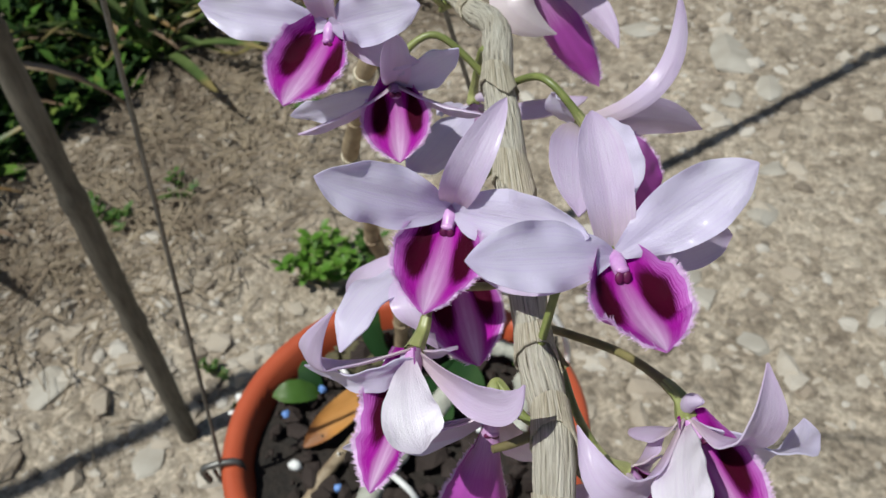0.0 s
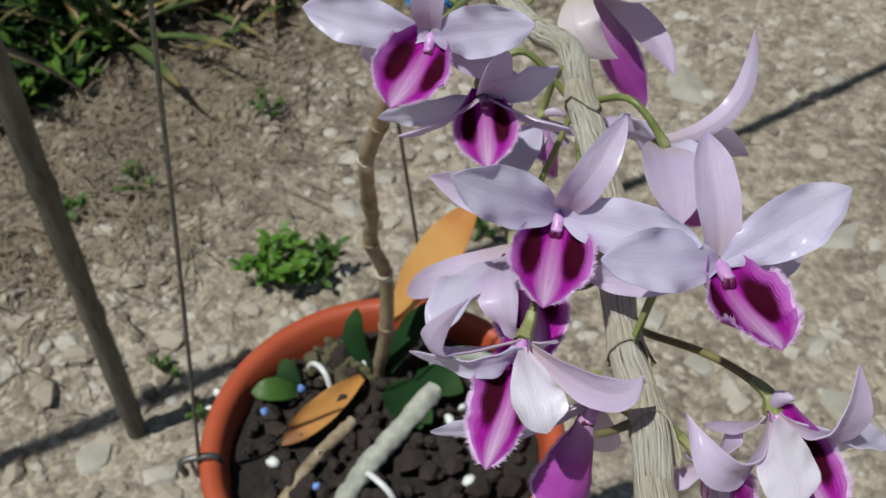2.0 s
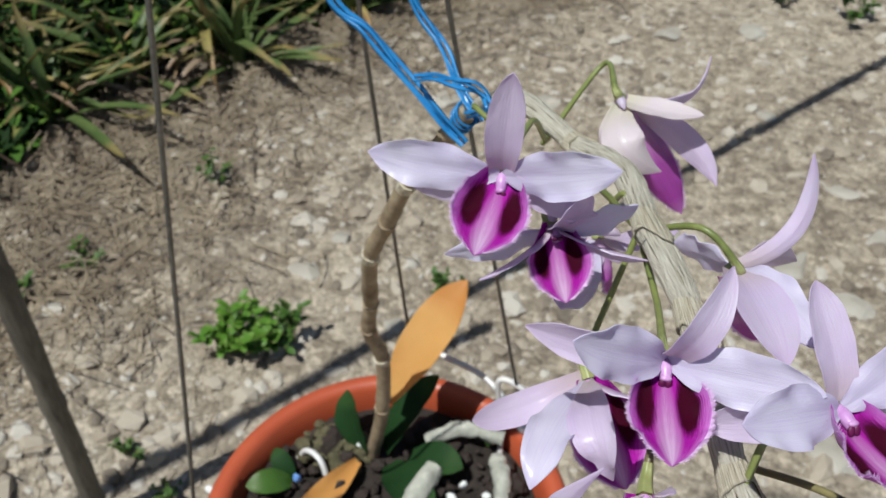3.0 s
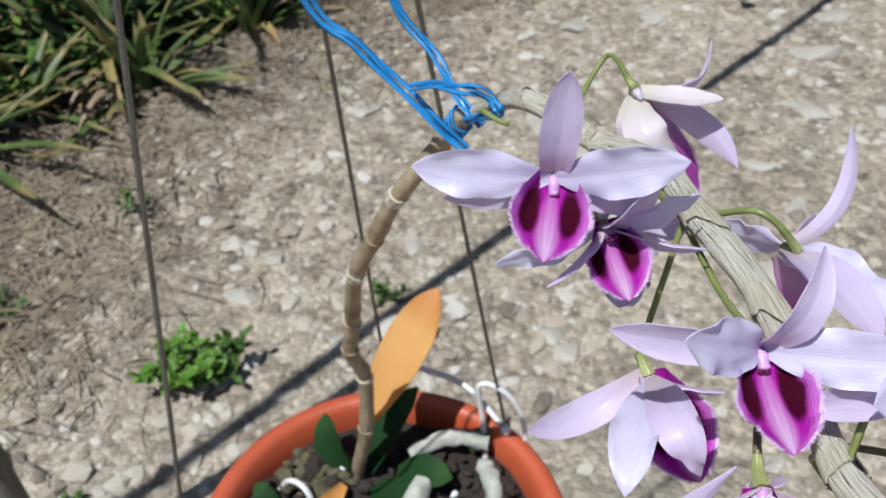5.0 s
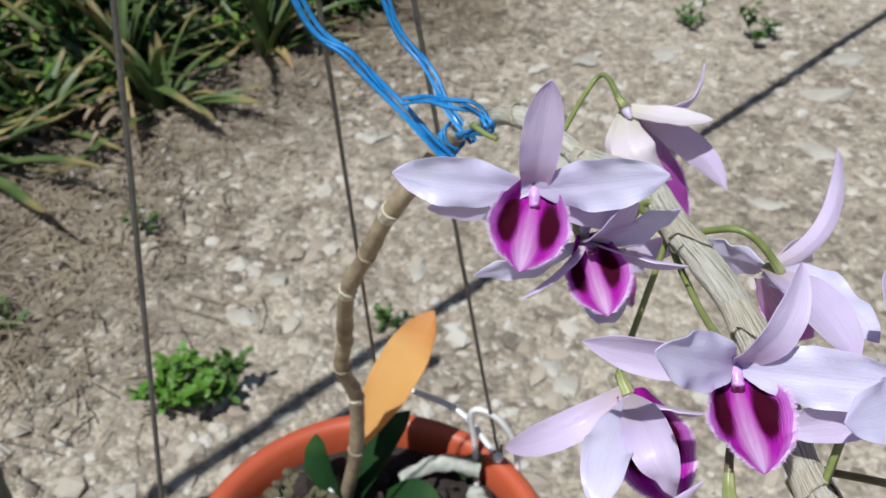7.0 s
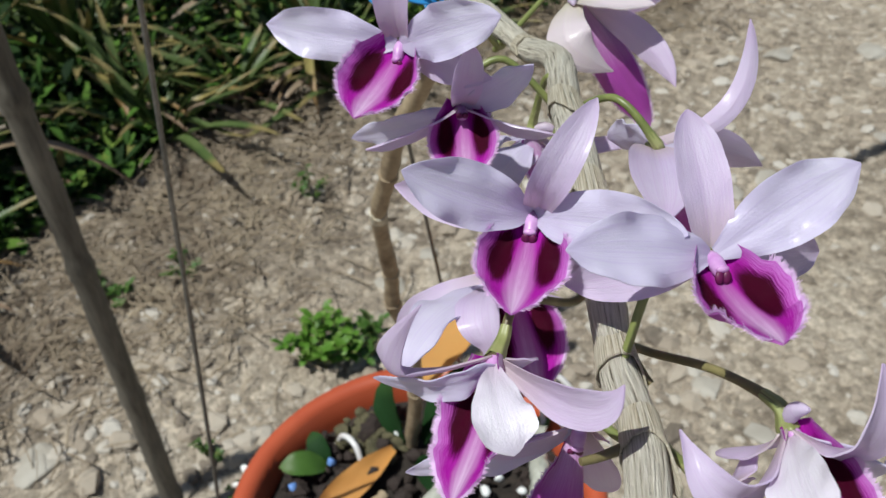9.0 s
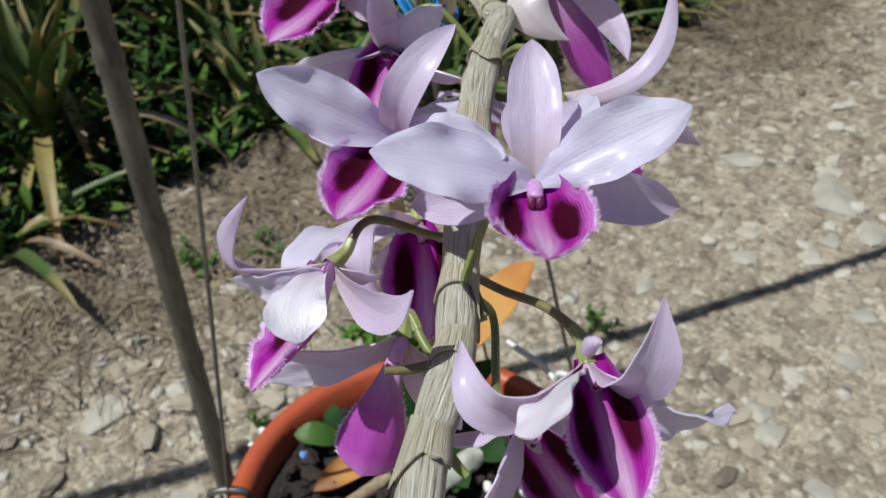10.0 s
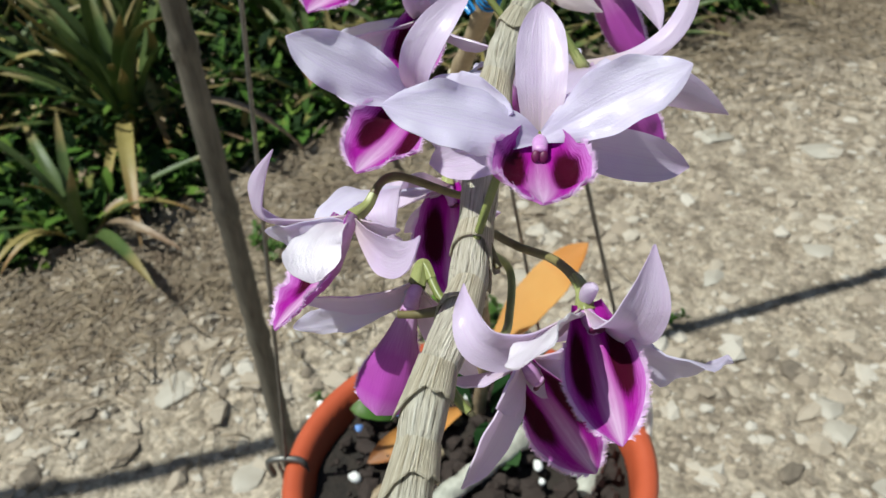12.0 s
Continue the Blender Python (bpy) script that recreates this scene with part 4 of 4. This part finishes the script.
leaf((-0.120, 0.320, 0.592), (-0.098, 0.306, 0.604), (0, -0.2, 1), 0.020, deep_leaf_mat, "leaf", orchid, 0.2)
leaf((-0.075, 0.385, 0.592), (-0.060, 0.400, 0.608), (0, -0.2, 1), 0.016, weed_mat, "leaf", orchid, 0.2)
tagged(leaf((-0.176, 0.330, 0.600), (-0.208, 0.245, 0.594), (0.5, -0.1, 1), 0.026, dead_leaf_mat, "dead_leaf", None, 0.05, 0.6, 4.0, 0.12), "fallen rust-orange leaf lying on the potting mix", "leaf")

# old grey canes and roots lying in the pot
for pts, r, mat in (([(-0.138, 0.195, 0.590), (-0.132, 0.248, 0.600), (-0.120, 0.289, 0.606), (-0.108, 0.338, 0.610)], 0.0085, grey_root_mat), ([(-0.182, 0.195, 0.590), (-0.176, 0.241, 0.597), (-0.165, 0.290, 0.594)], 0.0055, stem_mat), ([(-0.125, 0.365, 0.604), (-0.095, 0.385, 0.610), (-0.060, 0.386, 0.606)], 0.0070, grey_root_mat), ([(-0.062, 0.372, 0.594), (-0.052, 0.350, 0.602), (-0.045, 0.320, 0.594)], 0.0075, grey_root_mat)):
    m = Mesh()
    tube(m, [Vector(q) + Vector((0, 0, 0.010)) for q in pts], lambda s: r * (0.92 + 0.16 * abs(math.sin(s * 13))), 14, 10, 0.35)
    m.done("old_cane", mat, orchid)
m = Mesh()
for k in range(40):
    rock(m, in_pot(-0.072 + 0.034 * math.cos(k * 2.4) * (k / 40) ** 0.5, 0.058 + 0.026 * math.sin(k * 2.4) * (k / 40) ** 0.5, 0.008 + 0.003 * math.sin(k * 5.1)), 0.0062 + 0.0022 * math.sin(k * 3.3), 0.8, 50 + k, 2)
tagged(m.done("moss_tuft", moss_mat, smooth=False), "dry grey-green moss on the potting mix", "moss", kind="stuff")

# white cable ties
z = POT.z
for pts, label in (([(-0.062, 0.385, z - 0.030), (-0.066, 0.398, z + 0.010), (-0.069, 0.400, z + 0.056), (-0.046, 0.399, z + 0.050), (-0.030, 0.397, z + 0.014), (-0.031, 0.384, z - 0.028), (-0.052, 0.365, z - 0.030), (-0.062, 0.385, z - 0.030)], "white nylon cable tie looped over the pot rim"),
                   ([(-0.050, 0.396, z + 0.012), (-0.085, 0.420, z + 0.030), (-0.135, 0.432, z + 0.036)], "loose tail of a white nylon cable tie"),
                   ([(-0.236, 0.330, z - 0.030), (-0.222, 0.326, z - 0.006), (-0.205, 0.318, z - 0.004), (-0.194, 0.308, z - 0.028)], "white nylon cable tie round an old cane"),
                   ([(-0.138, 0.252, z - 0.022), (-0.124, 0.243, z - 0.004), (-0.104, 0.236, z - 0.006), (-0.094, 0.234, z - 0.028)], "white nylon cable tie round an old cane")):
    wire("cable_tie", pts, 0.0028, tie_mat, label, "cable tie", 6, "cable ties")
tie_lock = Mesh()
rock(tie_lock, (0, 0, 0), 0.0065, 0.8, 77, 2)
head = tie_lock.done("tie_head", tie_mat)
head.location = (-0.046, 0.394, z + 0.008)
tagged(head, "small white locking head of a nylon cable tie", "cable tie", "cable ties")
p = RIM[0]
wire("wire_clip", [p + Vector((-0.014, -0.008, -0.016)), p + Vector((-0.013, -0.008, 0.003)), p + Vector((0.008, 0.006, 0.004)), p + Vector((0.010, 0.008, -0.016))], 0.0030, wire_mat, "bent grey wire clip over the pot rim", "clip")


# ---- blue twine that holds the cane ----
def twine(points, width, seed):
    pts, ways = smooth_path(points, 8)
    rnd = random.Random(seed)
    m = Mesh()
    for strand in range(3):
        off = (strand - 1) * width * 0.55
        rows, uvs = [], []
        for i, (q, w) in enumerate(zip(pts, ways)):
            s = i / (len(pts) - 1)
            side = w.cross(Vector((0.3, -0.8, 0.6))).normalized()
            turn = Matrix.Rotation(0.5 * math.sin(s * 9 + strand * 2), 3, w)
            side = turn @ side
            lift = turn @ w.cross(side)
            mid = q + side * off * (0.4 + 0.8 * math.sin(math.pi * s)) + lift * 0.0012 * math.sin(s * 14 + strand)
            h = width * 0.32
            rows.append([mid - side * h, mid - side * h * 0.4 + lift * h * 0.35, mid + side * h * 0.4 - lift * h * 0.2, mid + side * h, mid + side * h * 0.3 - lift * h * 0.5, mid - side * h * 0.4 + lift * h * 0.1])
            uvs.append([(s, j / 6) for j in range(6)])
        m.grid(rows, uvs, True)
    return m


tw = thing("twine", "bright blue split plastic twine tied round the cane top", "twine")
knot = NODES[0].lerp(STEM[-2], 0.12)
twine([(-0.050, 0.232, 1.026), (-0.060, 0.236, 1.034), (-0.078, 0.242, 1.048), (-0.097, 0.247, 1.066), (-0.118, 0.250, 1.083), (-0.140, 0.255, 1.16), (-0.145, 0.25, 1.30), (-0.13, 0.25, 1.50)], 0.0036, 1).done("strand", ribbon_mat, tw)
twine([(-0.044, 0.236, 1.036), (-0.058, 0.250, 1.046), (-0.070, 0.262, 1.058), (-0.086, 0.270, 1.076), (-0.097, 0.272, 1.12), (-0.12, 0.26, 1.30), (-0.13, 0.25, 1.50)], 0.0030, 2).done("strand", ribbon_mat, tw)
twine([(-0.074, 0.238, 1.052), (-0.058, 0.230, 1.057), (-0.042, 0.222, 1.060), (-0.034, 0.216, 1.057), (-0.040, 0.226, 1.047), (-0.052, 0.240, 1.036)], 0.0028, 3).done("strand", ribbon_mat, tw)
m = Mesh()
for k in range(3):
    ring = []
    w = (STEM[-1] - STEM[-3]).normalized()
    side = w.orthogonal().normalized()
    upw = w.cross(side)
    for j in range(11):
        a = 2 * math.pi * j / 10
        ring.append(knot + w * (k - 1) * 0.0028 + w * 0.002 * math.sin(a) + (side * math.cos(a) + upw * math.sin(a)) * 0.0056)
    tube(m, ring, 0.0007, 6, 3)
m.done("wrap", ribbon_mat, tw)


# ---- planting beside the path ----
def strap_plant(x, y, count, length, width, seed, label, spread=1.0, yellow=0.20):
    rnd = random.Random(seed)
    t = thing("strap_leaved_plant", label, "plant", "strap-leaved plants")
    z = ground_height(x, y)
    t.location = (x, y, z - 0.01)
    for k in range(count):
        a = rnd.uniform(0, 6.283)
        out = rnd.uniform(0.15, 0.85) * spread
        ln = length * rnd.uniform(0.6, 1.05)
        rise = math.sqrt(max(0.05, 1 - min(out, 0.95) ** 2))
        tip = Vector((math.cos(a) * out * ln, math.sin(a) * out * ln, rise * ln * rnd.uniform(0.55, 1.0)))
        base = Vector((math.cos(a), math.sin(a), 0)) * 0.025
        face = Vector((-math.cos(a) * rise, -math.sin(a) * rise, out + 0.2))
        dead = rnd.random() < yellow
        if dead:
            tip = Vector((math.cos(a), math.sin(a), 0)) * ln * 0.62 + Vector((0, 0, 0.04))
            face = Vector((0, 0, 1))
        m = Mesh()
        blade(m, base, tip, face, width * rnd.uniform(0.7, 1.2), (0.25 if dead else 0.0) + 0.10 + 0.16 * rnd.random(), rnd.uniform(-0.05, 0.05), 0.7, 0.02, (0.75, 0.3, 0.02), 10, 5, 0.0012, rnd.uniform(-0.3, 0.3), k, rnd.uniform(0.0, 0.25))
        m.done("leaf", (yellow_strap_mat if k % 2 else straw_leaf_mat) if dead else strap_mat, t)
    return t


FRONT_ROW = ((-1.66, 1.00, 48, 0.95, 0.040, 0.85), (-1.40, 0.66, 14, 0.50, 0.030, 1.2), (-1.46, 1.50, 26, 0.50, 0.028, 1.3), (-1.30, 1.95, 34, 0.58, 0.030, 1.25), (-1.0, 2.25, 36, 0.50, 0.030, 1.25), (-0.95, 2.70, 32, 0.46, 0.028, 1.25), (-1.16, 1.86, 30, 0.44, 0.030, 1.3), (-0.86, 2.62, 34, 0.46, 0.030, 1.2), (-0.72, 3.0, 34, 0.50, 0.030, 1.2), (-1.06, 2.48, 30, 0.44, 0.028, 1.2), (-1.30, 1.46, 26, 0.46, 0.032, 1.35), (-1.22, 1.70, 28, 0.42, 0.030, 1.3))
BACK_ROWS = ((-1.72, 1.60, 44, 0.80, 0.036, 1.1), (-2.10, 0.70, 40, 1.0, 0.044, 0.9), (-2.25, 1.5, 40, 1.0, 0.044, 0.95), (-1.60, 2.2, 40, 0.80, 0.038, 1.1), (-1.2, 2.8, 40, 0.72, 0.034, 1.1), (-2.7, 1.1, 30, 1.1, 0.045, 0.9), (-1.85, 0.25, 34, 0.72, 0.036, 1.0), (-2.2, 2.2, 36, 1.0, 0.042, 1.0), (-1.3, 3.4, 32, 0.6, 0.032, 1.1), (-1.9, 1.2, 36, 0.9, 0.04, 1.0))
for k, (x, y, n, ln, w, sp) in enumerate(FRONT_ROW + BACK_ROWS):
    strap_plant(x - (0.24 if y < 1.8 else 0.04), y, n, ln, w, 40 + k, "clump of arching green strap leaves, some yellowing", sp)


def weed(x, y, size, count, seed, mat, label, name="weed"):
    rnd = random.Random(seed)
    t = thing(name, label, "weed", "weeds in the gravel")
    t.location = (x, y, ground_height(x, y))
    st = Mesh()
    lv = Mesh()
    for k in range(count):
        a, o = rnd.uniform(0, 6.283), math.sqrt(rnd.random())
        top = Vector((math.cos(a) * o * size, math.sin(a) * o * size, size * rnd.uniform(0.45, 1.6) * (1.25 - 0.7 * o)))
        tube(st, [(top.x * 0.15, top.y * 0.15, -0.005), top * 0.5 + Vector((0, 0, 0.01)), top], 0.0011, 5, 3)
        for q in range(7):
            b = top * rnd.uniform(0.45, 1.0)
            d = Vector((rnd.uniform(-1, 1), rnd.uniform(-1, 1), rnd.uniform(-0.2, 0.8))).normalized()
            blade(lv, b, b + d * size * rnd.uniform(0.22, 0.42), Vector((d.x * -0.3, d.y * -0.3, 1)), size * rnd.uniform(0.14, 0.24), 0.08, 0, 0.4, 0.05, (0.2, 0.45, 0.03), 5, 3, 0.0006, 0, q)
    st.done("stem", stalk_mat, t)
    lv.done("foliage", mat, t)
    return t


weed(-0.695, 0.889, 0.085, 24, 5, fresh_leaf_mat, "small bright green leafy weed growing in the gravel")
weed(-0.615, 0.945, 0.065, 12, 6, weed_mat, "small dusty green weed beside a brighter one")
for k, (x, y, s) in enumerate(((-0.762, 0.606, 0.035), (-0.36, 1.17, 0.045), (-0.66, 0.56, 0.03), (0.49, 2.70, 0.09), (0.29, 2.79, 0.07), (-1.22, 0.86, 0.06), (-1.12, 1.0, 0.05), (-1.0, 1.35, 0.05))):
    weed(x, y, s, 8, 60 + k, weed_mat, "tiny dusty green weed in the gravel")


def undergrowth():
    rnd = random.Random(21)
    m = Mesh()
    for k in range(22000):
        y = rnd.uniform(0.1, 5.0)
        edge = -1.50 + 0.12 * math.sin(y * 2.3) + 0.10 * noise.noise(Vector((0, y * 3, 2))) + max(0.0, min(y, 2.6) - 1.5) * 0.7 - max(0.0, y - 2.6) * 0.35 - max(0.0, 1.4 - y) * 0.35
        x = edge - rnd.random() ** 1.5 * 1.6
        z = ground_height(x, y) + rnd.random() ** 1.6 * min(0.42, 0.05 + (edge - x) * 0.45)
        d = Vector((rnd.uniform(-1, 1), rnd.uniform(-1, 1), rnd.uniform(-0.1, 0.9))).normalized()
        s = rnd.uniform(0.025, 0.085)
        blade(m, (x, y, z), Vector((x, y, z)) + d * s, (0.1 * d.x, 0.1 * d.y, 1), s * rnd.uniform(0.25, 0.5), 0.1, 0, 0.3, 0, (0.2, 0.45, 0.03), 3, 3, 0.0006, 0, k)
    tagged(m.done("undergrowth", under_mat), "dense low green undergrowth at the edge of the gravel", "undergrowth", kind="stuff")


undergrowth()


def litter():
    rnd = random.Random(33)
    m = Mesh()
    for k in range(8000):
        y = rnd.uniform(0.2, 4.0)
        edge = -1.14 + 0.10 * math.sin(y * 2.3) + (max(0.0, min(y, 2.6) - 1.5) * 0.6 - max(0.0, y - 2.6) * 0.35)
        x = edge - max(0.0, 0.95 - y) * 0.5 + rnd.gauss(-0.14, 0.22)
        z = ground_height(x, y) + rnd.uniform(0.001, 0.02)
        a, ln = rnd.uniform(0, 6.283), rnd.uniform(0.02, 0.13)
        d = Vector((math.cos(a), math.sin(a), rnd.uniform(-0.1, 0.3))) * ln
        tube(m, [(x, y, z), Vector((x, y, z)) + d * 0.5 + Vector((rnd.uniform(-0.01, 0.01), rnd.uniform(-0.01, 0.01), 0.008)), Vector((x, y, z)) + d], rnd.uniform(0.0006, 0.0022), 4, 2, 0, False)
    tagged(m.done("dry_litter", straw_mat), "dry brown grass stalks and twigs on a low earth bank", "dry grass", kind="stuff")


litter()


def hedge():
    """A dark bank of shrubs far behind the planting."""
    rnd = random.Random(8)
    m = Mesh()
    for k in range(12000):
        t = rnd.random()
        x = -3.6 + 1.5 * t ** 2 + rnd.gauss(0, 0.35)
        y = -1.0 + 8.0 * t + rnd.gauss(0, 0.3)
        z = rnd.random() * 1.7
        d = Vector((rnd.uniform(-1, 1), rnd.uniform(-1, 1), rnd.uniform(-0.4, 0.8))).normalized()
        s = rnd.uniform(0.06, 0.15)
        blade(m, (x, y, z), Vector((x, y, z)) + d * s, (0, 0, 1), s * 0.45, 0.1, 0, 0.3, 0, (0.2, 0.45, 0.03), 3, 3, 0.001, 0, k)
    tagged(m.done("shrubbery", dark_leaf_mat), "dark dense shrubs behind the planting", "shrubs", kind="stuff")


hedge()
